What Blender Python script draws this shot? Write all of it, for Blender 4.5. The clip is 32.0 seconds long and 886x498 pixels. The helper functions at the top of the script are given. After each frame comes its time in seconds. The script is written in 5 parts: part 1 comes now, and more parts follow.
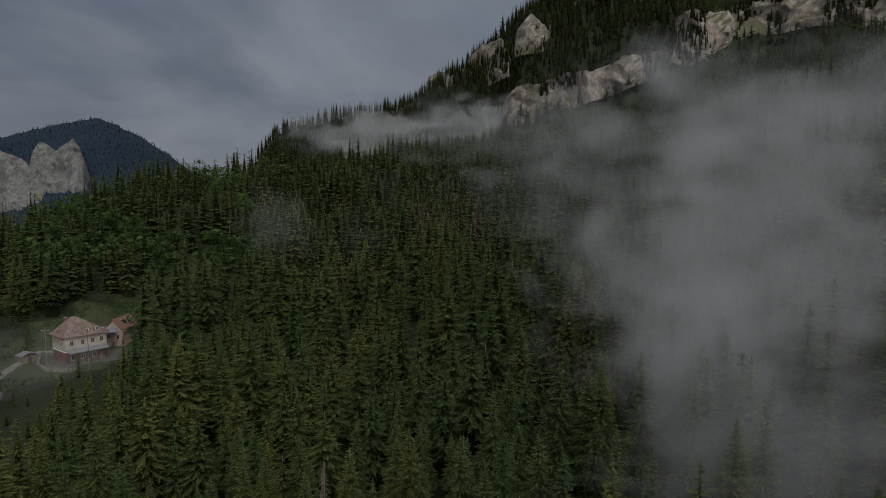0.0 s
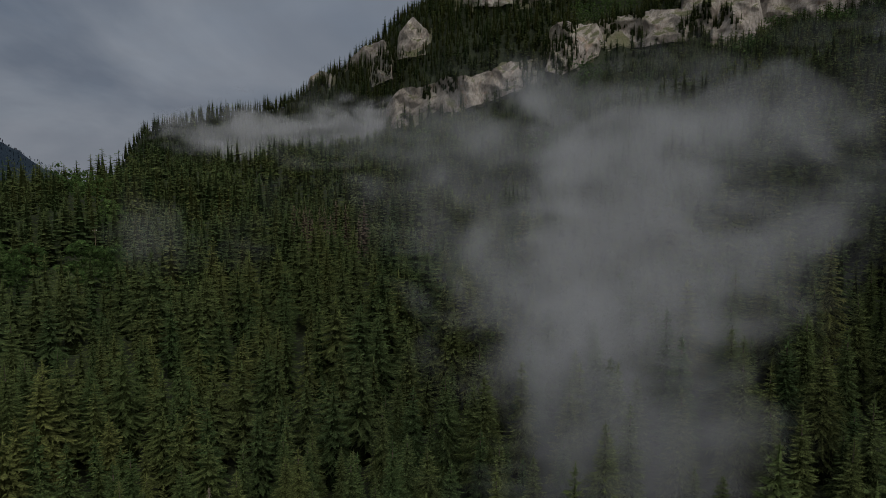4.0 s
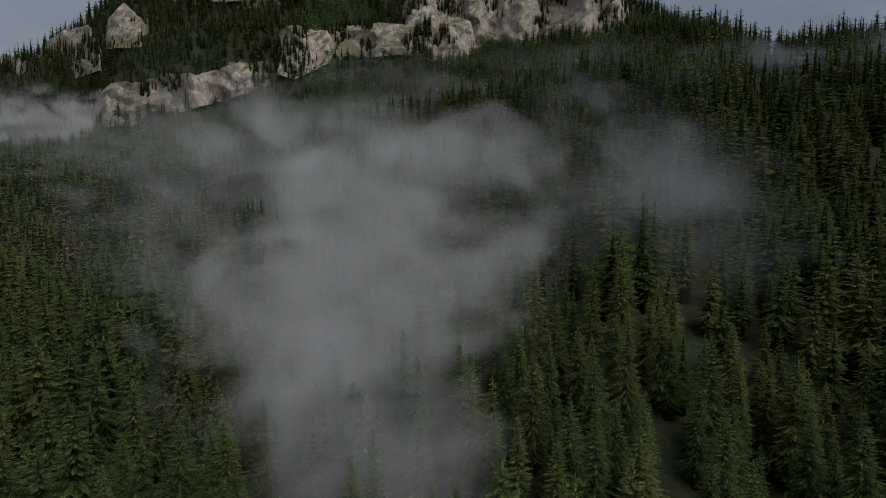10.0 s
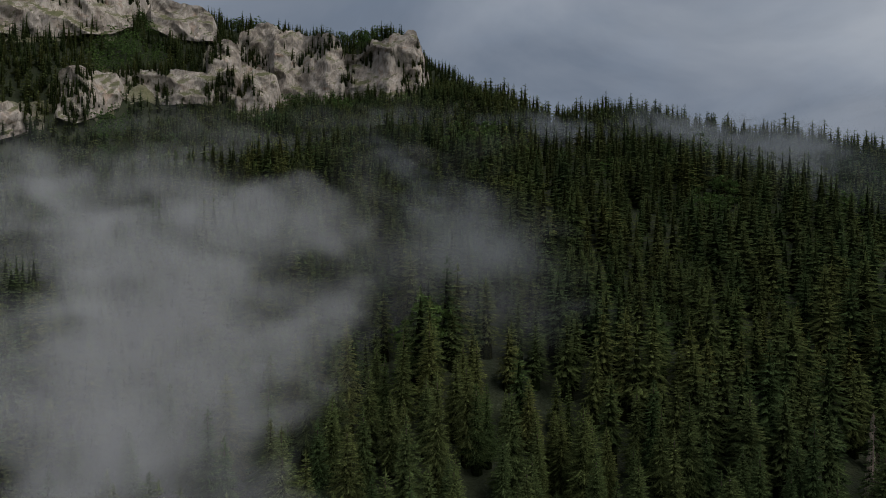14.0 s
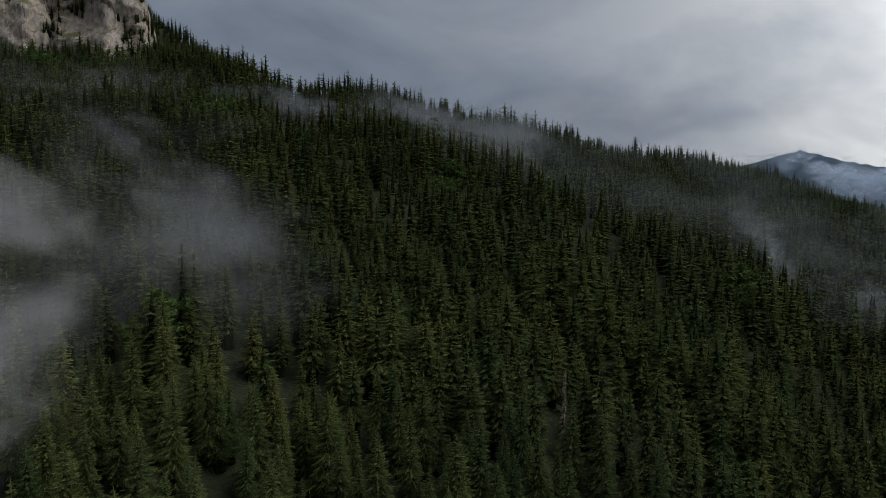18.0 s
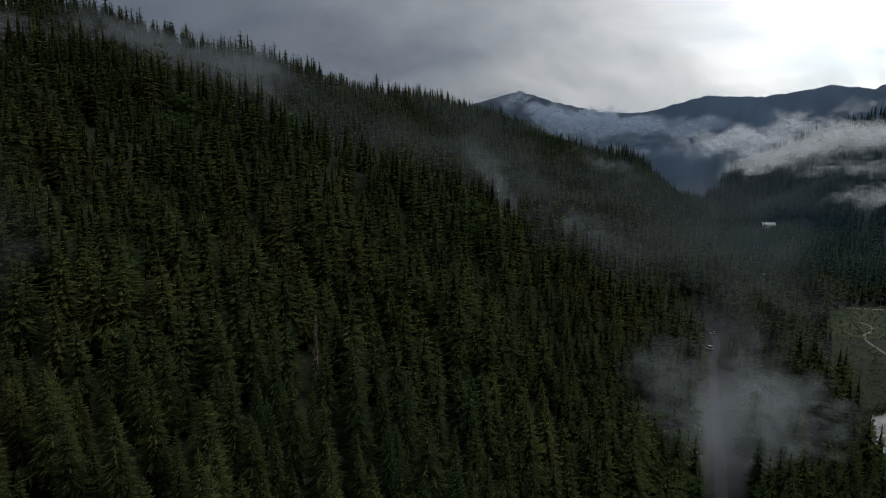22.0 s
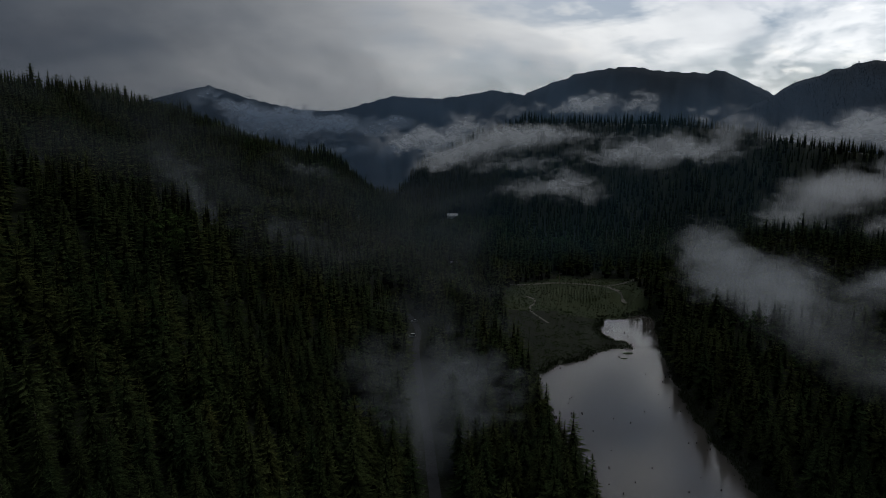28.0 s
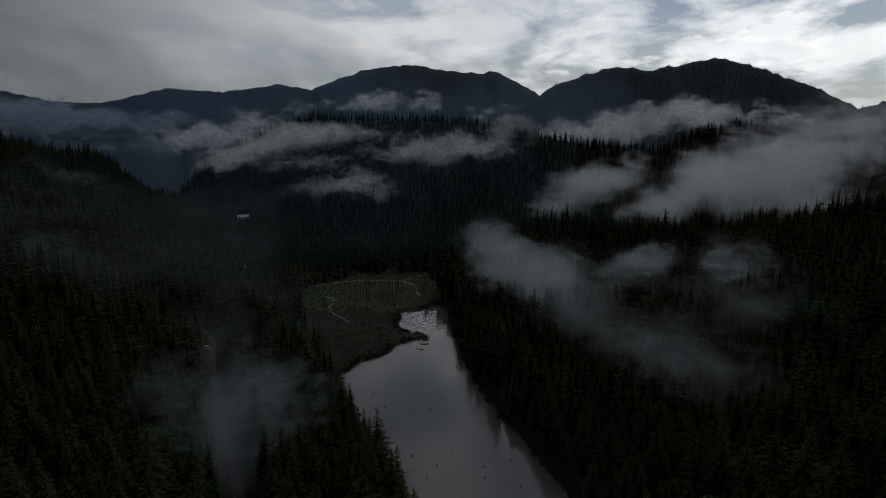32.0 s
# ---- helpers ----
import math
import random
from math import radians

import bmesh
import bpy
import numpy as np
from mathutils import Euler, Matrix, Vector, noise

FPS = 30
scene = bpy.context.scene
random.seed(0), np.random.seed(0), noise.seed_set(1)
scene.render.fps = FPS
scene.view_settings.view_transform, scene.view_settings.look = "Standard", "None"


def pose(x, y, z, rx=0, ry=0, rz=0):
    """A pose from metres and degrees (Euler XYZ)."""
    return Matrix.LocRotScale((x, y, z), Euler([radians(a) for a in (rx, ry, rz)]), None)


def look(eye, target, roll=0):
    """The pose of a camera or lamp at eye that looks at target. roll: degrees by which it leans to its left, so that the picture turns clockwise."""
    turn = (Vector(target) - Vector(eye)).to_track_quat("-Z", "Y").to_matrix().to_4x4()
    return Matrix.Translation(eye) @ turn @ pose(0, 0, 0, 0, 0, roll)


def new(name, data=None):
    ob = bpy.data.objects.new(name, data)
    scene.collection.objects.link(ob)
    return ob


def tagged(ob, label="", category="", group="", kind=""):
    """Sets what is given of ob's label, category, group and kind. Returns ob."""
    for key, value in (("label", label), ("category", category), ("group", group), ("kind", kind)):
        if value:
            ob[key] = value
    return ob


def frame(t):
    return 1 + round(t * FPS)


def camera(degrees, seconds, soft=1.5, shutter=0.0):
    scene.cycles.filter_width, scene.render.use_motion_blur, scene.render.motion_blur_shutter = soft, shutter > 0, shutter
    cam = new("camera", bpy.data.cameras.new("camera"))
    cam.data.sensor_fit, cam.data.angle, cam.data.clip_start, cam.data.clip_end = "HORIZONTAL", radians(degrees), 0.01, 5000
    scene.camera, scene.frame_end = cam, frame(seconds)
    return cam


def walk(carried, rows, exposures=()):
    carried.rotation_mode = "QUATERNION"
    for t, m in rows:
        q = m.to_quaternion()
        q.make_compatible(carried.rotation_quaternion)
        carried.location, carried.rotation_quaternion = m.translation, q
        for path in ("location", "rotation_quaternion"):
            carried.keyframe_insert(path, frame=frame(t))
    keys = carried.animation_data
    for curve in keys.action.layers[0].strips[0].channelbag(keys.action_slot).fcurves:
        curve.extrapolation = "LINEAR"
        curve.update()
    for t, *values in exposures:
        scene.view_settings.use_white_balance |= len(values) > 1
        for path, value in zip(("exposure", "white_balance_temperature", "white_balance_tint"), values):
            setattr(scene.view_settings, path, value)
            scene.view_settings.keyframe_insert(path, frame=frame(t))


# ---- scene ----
cam = camera(69.7, 32.0, 0.9)

# The drone climbs slowly over one spot while it turns: seconds, x, y, z, tilt, roll, yaw.
PATH = [
    (0.0, 0.00, 0.00, 100.00, 84.31, 0.00, 0.00),
    (1.0, -0.09, -0.61, 100.84, 84.28, 0.00, -2.25),
    (2.0, -0.16, -1.17, 101.70, 84.29, 0.00, -4.60),
    (3.0, -0.20, -1.63, 102.59, 84.26, 0.00, -7.18),
    (3.5, -0.19, -1.80, 103.06, 84.24, 0.00, -8.70),
    (5.5, -0.02, -2.03, 105.05, 84.14, 0.00, -15.38),
    (6.0, 0.05, -1.99, 105.56, 84.13, 0.00, -17.26),
    (7.0, 0.21, -1.84, 106.51, 84.10, 0.00, -20.87),
    (8.0, 0.35, -1.66, 107.35, 84.06, 0.00, -24.43),
    (9.0, 0.46, -1.49, 108.04, 84.10, 0.00, -28.77),
    (9.5, 0.48, -1.43, 108.35, 84.10, 0.00, -31.12),
    (10.0, 0.48, -1.39, 108.65, 84.27, 0.00, -33.48),
    (10.5, 0.44, -1.38, 108.97, 85.11, 0.00, -35.51),
    (11.0, 0.36, -1.40, 109.30, 86.08, 0.00, -37.33),
    (11.5, 0.24, -1.47, 109.68, 87.06, 0.00, -39.35),
    (12.0, 0.08, -1.59, 110.10, 88.04, 0.00, -41.63),
    (12.5, -0.15, -1.76, 110.58, 88.85, 0.00, -44.04),
    (13.0, -0.41, -1.97, 111.11, 88.92, 0.00, -46.38),
    (13.5, -0.69, -2.22, 111.68, 88.86, 0.00, -48.47),
    (15.5, -1.80, -3.31, 113.95, 88.60, 0.00, -57.78),
    (16.0, -1.99, -3.55, 114.45, 88.51, 0.00, -60.69),
    (17.0, -2.19, -3.94, 115.28, 87.81, 0.00, -66.69),
    (18.0, -2.18, -4.22, 115.93, 86.34, 0.00, -73.11),
    (18.5, -2.12, -4.33, 116.19, 85.23, 0.00, -76.54),
    (19.0, -2.03, -4.42, 116.42, 84.49, 0.00, -79.60),
    (20.0, -1.78, -4.56, 116.82, 83.21, 0.00, -84.65),
    (21.0, -1.49, -4.67, 117.16, 81.98, 0.00, -90.04),
    (22.0, -1.24, -4.75, 117.52, 80.58, 0.00, -95.54),
    (23.0, -1.11, -4.77, 117.99, 79.12, 0.00, -100.03),
    (23.5, -1.11, -4.75, 118.29, 78.37, 0.00, -102.06),
    (24.0, -1.17, -4.71, 118.64, 78.23, 0.00, -104.23),
    (24.5, -1.29, -4.65, 119.05, 78.20, 0.00, -106.57),
    (25.0, -1.48, -4.57, 119.52, 78.34, 0.00, -108.99),
    (25.5, -1.72, -4.47, 120.03, 78.97, 0.00, -111.37),
    (27.5, -3.09, -3.79, 122.33, 80.23, 0.00, -119.63),
    (28.0, -3.50, -3.55, 122.91, 80.25, 0.00, -121.95),
    (29.0, -4.37, -2.99, 124.03, 80.23, 0.00, -126.69),
    (30.0, -5.28, -2.34, 125.10, 80.20, 0.00, -131.30),
    (31.0, -6.22, -1.63, 126.14, 80.15, 0.00, -135.82),
    (31.5, -6.69, -1.26, 126.65, 80.11, 0.00, -138.04),
    (32.0, -7.17, -0.89, 127.15, 79.80, 0.00, -140.39),
]
walk(cam, [(t, pose(x, y, z, rx, ry, rz)) for t, x, y, z, rx, ry, rz in PATH],
     exposures=[(0, -0.27, 6500, 10), (6, -0.12, 6500, 10), (12, 0.2, 6500, 10), (16, 0.16, 6500, 10), (18, 0.08, 6480, 10), (20, -0.12, 6450, 10), (22, -0.38, 6400, 10), (25, -0.85, 6350, 10), (28, -1.7, 6200, 10), (32, -2.05, 6150, 10)])
scene.cycles.transparent_max_bounces = 40

# ---- world and light ----
SUN_AZ, SUN_EL = 168.0, 58.0      # bright western sky, clockwise from +Y, and height over the horizon
sun_dir = Vector((math.sin(radians(SUN_AZ)) * math.cos(radians(SUN_EL)), math.cos(radians(SUN_AZ)) * math.cos(radians(SUN_EL)), math.sin(radians(SUN_EL))))
sun = new("sun", bpy.data.lights.new("sun", "SUN"))
sun.data.energy, sun.data.angle, sun.data.color = 0.80, radians(44), (1.0, 0.94, 0.86)
sun.matrix_world = look(sun_dir * 3000, (0, 0, 0))


def nodes_of(tree):
    tree.nodes.clear()

    def add(kind, ins=None, **props):
        n = tree.nodes.new(kind)
        for k, v in props.items():
            if k == "operation":
                n.operation = v
            elif k == "blend":
                n.blend_type = v
            elif k == "data":
                n.data_type = v
            elif k == "vtype":
                n.vector_type = v
        for k, v in (ins or {}).items():
            if isinstance(v, bpy.types.NodeSocket):
                tree.links.new(v, n.inputs[k])
            else:
                n.inputs[k].default_value = v
        return n
    return add


def ramp_node(add, fac, stops):
    n = add("ShaderNodeValToRGB", {0: fac})
    e = n.color_ramp.elements
    while len(e) < len(stops):
        e.new(0.5)
    for k, (p, c) in enumerate(stops):
        e[k].position = p
        e[k].color = (*c, 1) if len(c) == 3 else c
    return n.outputs[0]


def make_world():
    world = bpy.data.worlds.new("dusk_sky")
    scene.world = world
    world.use_nodes = True
    add = nodes_of(world.node_tree)
    sky = add("ShaderNodeTexSky")
    sky.sky_type, sky.sun_disc = "NISHITA", False
    sky.sun_elevation, sky.sun_rotation = radians(SUN_EL), radians(SUN_AZ)
    sky.air_density, sky.dust_density = 1.0, 1.5
    geo = add("ShaderNodeTexCoord").outputs["Generated"]
    sep = add("ShaderNodeSeparateXYZ", {0: geo})
    up = add("ShaderNodeMath", {0: sep.outputs[2], 1: 0.0}, operation="MAXIMUM").outputs[0]
    lift = add("ShaderNodeMath", {0: up, 1: 0.28}, operation="ADD").outputs[0]
    px = add("ShaderNodeMath", {0: sep.outputs[0], 1: lift}, operation="DIVIDE").outputs[0]
    py = add("ShaderNodeMath", {0: sep.outputs[1], 1: lift}, operation="DIVIDE").outputs[0]
    flat = add("ShaderNodeCombineXYZ", {0: px, 1: py, 2: 0.0}).outputs[0]
    big = add("ShaderNodeTexNoise", {"Vector": flat, "Scale": 0.95, "Detail": 6.0, "Roughness": 0.52, "Distortion": 0.6}).outputs[0]
    small = add("ShaderNodeTexNoise", {"Vector": flat, "Scale": 2.6, "Detail": 8.0, "Roughness": 0.6, "Distortion": 0.3}).outputs[0]
    # nearness to the sunset
    west = Vector((math.sin(radians(162)), math.cos(radians(162)), 0.2)).normalized()
    toward = add("ShaderNodeVectorMath", {0: geo, 1: west}, operation="DOT_PRODUCT").outputs["Value"]
    glow = add("ShaderNodeMapRange", {0: toward, 1: -0.2, 2: 1.0, 3: 0.0, 4: 1.0})
    glow = glow.outputs[0]
    g3 = add("ShaderNodeMath", {0: glow, 1: 5.0}, operation="POWER").outputs[0]
    cloud_dark = add("ShaderNodeMix", {0: g3, 6: (0.132, 0.162, 0.212, 1), 7: (2.6, 2.68, 2.75, 1)}, data="RGBA").outputs[2]
    cloud_light = add("ShaderNodeMix", {0: g3, 6: (0.262, 0.290, 0.336, 1), 7: (5.2, 5.1, 4.85, 1)}, data="RGBA").outputs[2]
    shade = add("ShaderNodeMapRange", {0: big, 1: 0.38, 2: 0.66, 3: 0.0, 4: 1.0}).outputs[0]
    cloud = add("ShaderNodeMix", {0: shade, 6: cloud_dark, 7: cloud_light}, data="RGBA").outputs[2]
    clear = add("ShaderNodeMix", {0: 1.0, 6: sky.outputs[0], 7: (0.145, 0.16, 0.172, 1)}, data="RGBA", blend="MULTIPLY").outputs[2]
    gap = add("ShaderNodeMapRange", {0: small, 1: 0.44, 2: 0.60, 3: 0.0, 4: 1.0}).outputs[0]
    open_part = add("ShaderNodeMapRange", {0: glow, 1: 0.72, 2: 0.97, 3: 0.02, 4: 0.9}).outputs[0]
    hole = add("ShaderNodeMath", {0: gap, 1: open_part}, operation="MULTIPLY").outputs[0]
    both = add("ShaderNodeMix", {0: hole, 6: cloud, 7: clear}, data="RGBA").outputs[2]
    # small bright fair-weather clouds in the open western sky
    heap = add("ShaderNodeTexNoise", {"Vector": flat, "Scale": 3.6, "Detail": 9.0, "Roughness": 0.56, "Distortion": 0.15}).outputs[0]
    puff = add("ShaderNodeMapRange", {0: heap, 1: 0.585, 2: 0.70}).outputs[0]
    puff = add("ShaderNodeMath", {0: puff, 1: open_part}, operation="MULTIPLY").outputs[0]
    white = add("ShaderNodeMix", {0: g3, 6: (0.30, 0.30, 0.31, 1), 7: (5.0, 4.8, 4.4, 1)}, data="RGBA").outputs[2]
    both = add("ShaderNodeMix", {0: puff, 6: both, 7: white}, data="RGBA").outputs[2]
    # warm strip low over the horizon
    low = add("ShaderNodeMapRange", {0: up, 1: 0.0, 2: 0.22, 3: 1.0, 4: 0.0}).outputs[0]
    lowg = add("ShaderNodeMath", {0: low, 1: 0.35}, operation="MULTIPLY").outputs[0]
    warm = add("ShaderNodeMix", {0: g3, 6: (0.22, 0.22, 0.235, 1), 7: (3.9, 3.75, 3.4, 1)}, data="RGBA").outputs[2]
    both = add("ShaderNodeMix", {0: lowg, 6: both, 7: warm}, data="RGBA").outputs[2]
    # an overcast sky is brightest overhead
    high = add("ShaderNodeMapRange", {0: up, 1: 0.36, 2: 0.95, 3: 1.0, 4: 1.7}).outputs[0]
    bg = add("ShaderNodeBackground", {0: both, 1: high})
    add("ShaderNodeOutputWorld", {0: bg.outputs[0]})


make_world()


# ---- materials ----
def material(name, base, rough=0.85, spots=None, scale=1.0, bump=0.0, bump_scale=None, fine=None, spec=0.25, metal=0.0, per_object=0.0):
    """A surface with two scales of variation: base and spots are colours, scale is in cycles a metre."""
    m = bpy.data.materials.new(name)
    m.use_nodes = True
    add = nodes_of(m.node_tree)
    pos = add("ShaderNodeNewGeometry").outputs["Position"]
    n1 = add("ShaderNodeTexNoise", {"Vector": pos, "Scale": scale, "Detail": 5.0, "Roughness": 0.6}).outputs[0]
    f1 = add("ShaderNodeMapRange", {0: n1, 1: 0.35, 2: 0.68}).outputs[0]
    spots = spots or tuple(c * 0.7 for c in base)
    col = add("ShaderNodeMix", {0: f1, 6: (*base, 1), 7: (*spots, 1)}, data="RGBA").outputs[2]
    n2 = add("ShaderNodeTexNoise", {"Vector": pos, "Scale": (fine or scale * 9), "Detail": 4.0, "Roughness": 0.65}).outputs[0]
    v2 = add("ShaderNodeMapRange", {0: n2, 1: 0.25, 2: 0.75, 3: 0.72, 4: 1.28}).outputs[0]
    if per_object:
        rnd = add("ShaderNodeObjectInfo").outputs["Random"]
        v3 = add("ShaderNodeMapRange", {0: rnd, 3: 1 - per_object, 4: 1 + per_object}).outputs[0]
        v2 = add("ShaderNodeMath", {0: v2, 1: v3}, operation="MULTIPLY").outputs[0]
    col = add("ShaderNodeMix", {0: 1.0, 6: col, 7: v2}, data="RGBA", blend="MULTIPLY").outputs[2]
    b = add("ShaderNodeBsdfPrincipled", {"Base Color": col, "Roughness": rough, "Metallic": metal, "Specular IOR Level": spec})
    if bump:
        bn = add("ShaderNodeBump", {"Height": n2, "Strength": bump, "Distance": 0.6 / (bump_scale or scale * 9)}).outputs[0]
        m.node_tree.links.new(bn, b.inputs["Normal"])
    add("ShaderNodeOutputMaterial", {0: b.outputs[0]})
    return m


def needle_material(name, a, b, c, tone=0.25, single=False, tips=(0.34, 2.0)):
    """Foliage: hue drifts from tree to tree, shade from twig to twig."""
    m = bpy.data.materials.new(name)
    m.use_nodes = True
    add = nodes_of(m.node_tree)
    geo = add("ShaderNodeNewGeometry")
    sep = add("ShaderNodeSeparateXYZ", {0: geo.outputs["Position"]})
    plan = add("ShaderNodeCombineXYZ", {0: sep.outputs[0], 1: sep.outputs[1], 2: 0.0}).outputs[0]
    if single:
        f1 = add("ShaderNodeObjectInfo").outputs["Random"]
    else:
        own = add("ShaderNodeAttribute")
        own.attribute_name = "tone"
        f1 = own.outputs["Fac"]
    wide_n = add("ShaderNodeTexNoise", {"Vector": plan, "Scale": 0.012, "Detail": 3.0}).outputs[0]
    f2 = add("ShaderNodeMapRange", {0: wide_n, 1: 0.38, 2: 0.62}).outputs[0]
    col = add("ShaderNodeMix", {0: f1, 6: (*a, 1), 7: (*b, 1)}, data="RGBA").outputs[2]
    part_c = add("ShaderNodeMath", {0: f2, 1: 0.55}, operation="MULTIPLY").outputs[0]
    col = add("ShaderNodeMix", {0: part_c, 6: col, 7: (*c, 1)}, data="RGBA").outputs[2]
    v = add("ShaderNodeMapRange", {0: geo.outputs["Random Per Island"], 3: 1 - tone, 4: 1 + tone}).outputs[0]
    col = add("ShaderNodeMix", {0: 1.0, 6: col, 7: v}, data="RGBA", blend="MULTIPLY").outputs[2]
    # young shoots pale the tips; the crown's inner shade is coloured in too
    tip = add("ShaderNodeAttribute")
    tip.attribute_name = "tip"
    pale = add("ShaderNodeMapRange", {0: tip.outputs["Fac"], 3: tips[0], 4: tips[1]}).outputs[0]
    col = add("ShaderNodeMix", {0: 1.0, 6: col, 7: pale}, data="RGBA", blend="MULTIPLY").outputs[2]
    # tufts of needles and the gaps between them
    tuft = add("ShaderNodeTexNoise", {"Vector": geo.outputs["Position"], "Scale": 2.6, "Detail": 3.0, "Roughness": 0.7}).outputs[0]
    tv = add("ShaderNodeMapRange", {0: tuft, 1: 0.36, 2: 0.64, 3: 0.45, 4: 1.5}).outputs[0]
    col = add("ShaderNodeMix", {0: 1.0, 6: col, 7: tv}, data="RGBA", blend="MULTIPLY").outputs[2]
    d = add("ShaderNodeBsdfDiffuse", {0: col, 1: 0.5})
    tr = add("ShaderNodeBsdfTranslucent", {0: col})
    mx = add("ShaderNodeMixShader", {0: 0.25, 1: d.outputs[0], 2: tr.outputs[0]})
    add("ShaderNodeOutputMaterial", {0: mx.outputs[0]})
    return m


def mist_material(name, density, lobes, size, flow, seed, tint, through_light):
    """Fine droplets: clear outside the lobes, thick within, frayed by drifting noise. Lobes: x, z, half width, half height, tilt, weight."""
    m = bpy.data.materials.new(name)
    m.use_nodes = True
    add = nodes_of(m.node_tree)
    pos = add("ShaderNodeTexCoord").outputs["Object"]
    at = add("ShaderNodeVectorMath", {0: pos, 1: (seed * 37.0, seed * 13.0, seed * 21.0)}, operation="ADD").outputs[0]
    warp = add("ShaderNodeTexNoise", {"Vector": at, "Scale": 0.8 / size, "Detail": 5.0, "Roughness": 0.55}).outputs["Color"]
    warp = add("ShaderNodeVectorMath", {0: warp, 1: (0.5, 0.5, 0.5)}, operation="SUBTRACT").outputs[0]
    low = min(l[3] for l in lobes)
    warp = add("ShaderNodeVectorMath", {0: warp, 1: (2.2 * size, 0.0, min(2.2 * size, 3.2 * low + 0.4 * size))}, operation="MULTIPLY").outputs[0]
    sep = add("ShaderNodeSeparateXYZ", {0: add("ShaderNodeVectorMath", {0: pos, 1: warp}, operation="ADD").outputs[0]})
    plain = add("ShaderNodeCombineXYZ", {0: sep.outputs[0], 1: sep.outputs[2], 2: 0.0}).outputs[0]
    total = None
    for x, z, wide, tall, tilt, weight in lobes:
        put = add("ShaderNodeMapping", {"Vector": plain, "Location": (x, z, 0), "Rotation": (0, 0, radians(tilt)), "Scale": (wide * 1.4, tall * 1.4, 1)}, vtype="TEXTURE").outputs[0]
        d = add("ShaderNodeVectorMath", {0: put}, operation="LENGTH").outputs["Value"]
        fade = add("ShaderNodeMapRange", {0: d, 1: 1.0, 2: 0.05, 3: 0.0, 4: weight})
        fade.interpolation_type = "SMOOTHSTEP"
        total = fade.outputs[0] if total is None else add("ShaderNodeMath", {0: total, 1: fade.outputs[0]}, operation="ADD").outputs[0]
    total = add("ShaderNodeMath", {0: total, 1: 1.05}, operation="MINIMUM").outputs[0]
    comb = add("ShaderNodeMapping", {"Vector": at, "Rotation": (0, radians(flow), 0), "Scale": (1.0 / size, 0.7 / size, 1.9 / size)}, vtype="POINT").outputs[0]
    n = add("ShaderNodeTexNoise", {"Vector": comb, "Scale": 1.5, "Detail": 7.0 if size < 34 else 4.5, "Roughness": 0.56, "Distortion": 1.1}).outputs[0]
    torn = add("ShaderNodeMapRange", {0: n, 1: 0.68, 2: 0.32, 3: 0.0, 4: 0.85}).outputs[0]
    body = add("ShaderNodeMath", {0: total, 1: torn}, operation="SUBTRACT").outputs[0]
    a = add("ShaderNodeMapRange", {0: body, 1: -0.40, 2: 0.95, 3: 0.0, 4: density})
    a.interpolation_type = "SMOOTHSTEP"
    near = add("ShaderNodeMapRange", {0: total, 1: 0.0, 2: 0.45}).outputs[0]
    a = add("ShaderNodeMath", {0: a.outputs[0], 1: near}, operation="MULTIPLY").outputs[0]
    d = add("ShaderNodeBsdfDiffuse", {0: (*tint, 1)})
    t = add("ShaderNodeBsdfTranslucent", {0: (*tint, 1)})
    both = add("ShaderNodeMixShader", {0: through_light, 1: d.outputs[0], 2: t.outputs[0]})
    clear = add("ShaderNodeBsdfTransparent")
    mx = add("ShaderNodeMixShader", {0: a, 1: clear.outputs[0], 2: both.outputs[0]})
    add("ShaderNodeOutputMaterial", {0: mx.outputs[0]})
    return m


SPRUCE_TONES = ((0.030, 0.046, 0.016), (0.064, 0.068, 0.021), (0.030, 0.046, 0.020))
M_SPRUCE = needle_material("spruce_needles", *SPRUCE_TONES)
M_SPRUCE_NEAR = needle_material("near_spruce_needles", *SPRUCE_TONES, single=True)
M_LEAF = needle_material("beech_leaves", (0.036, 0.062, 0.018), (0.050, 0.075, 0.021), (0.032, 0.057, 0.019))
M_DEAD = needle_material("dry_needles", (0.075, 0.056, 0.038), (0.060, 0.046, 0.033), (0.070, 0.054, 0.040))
# distant spruces: the blue of aerial haze is put into the needle colour
M_FAR_HAZED = needle_material("far_forest_hazed", (0.008, 0.015, 0.022), (0.010, 0.018, 0.024), (0.008, 0.014, 0.024), tips=(0.6, 1.2))
M_BARK = material("bark", (0.10, 0.075, 0.055), 0.95, (0.06, 0.047, 0.038), 3.0, 0.5)
M_DEADWOOD = material("grey_deadwood", (0.17, 0.135, 0.11), 0.95, (0.12, 0.09, 0.07), 2.0)
M_GROUND = material("forest_floor", (0.017, 0.021, 0.010), 0.98, (0.025, 0.030, 0.013), 0.05, 0.6, fine=0.6)
# base colour carries aerial haze's blue and the canopy's own shade
M_FARHILL_HAZED = material("far_hills_hazed", (0.009, 0.018, 0.030), 0.98, (0.013, 0.024, 0.036), 0.012, 0.5, fine=0.07)
M_GRASS = material("meadow_grass", (0.037, 0.053, 0.018), 0.95, (0.049, 0.060, 0.021), 0.06, 0.6, fine=1.5)

M_LEDGE = material("dry_ledge_grass", (0.085, 0.082, 0.040), 0.95, (0.16, 0.145, 0.11), 0.035, 0.8, fine=0.35)


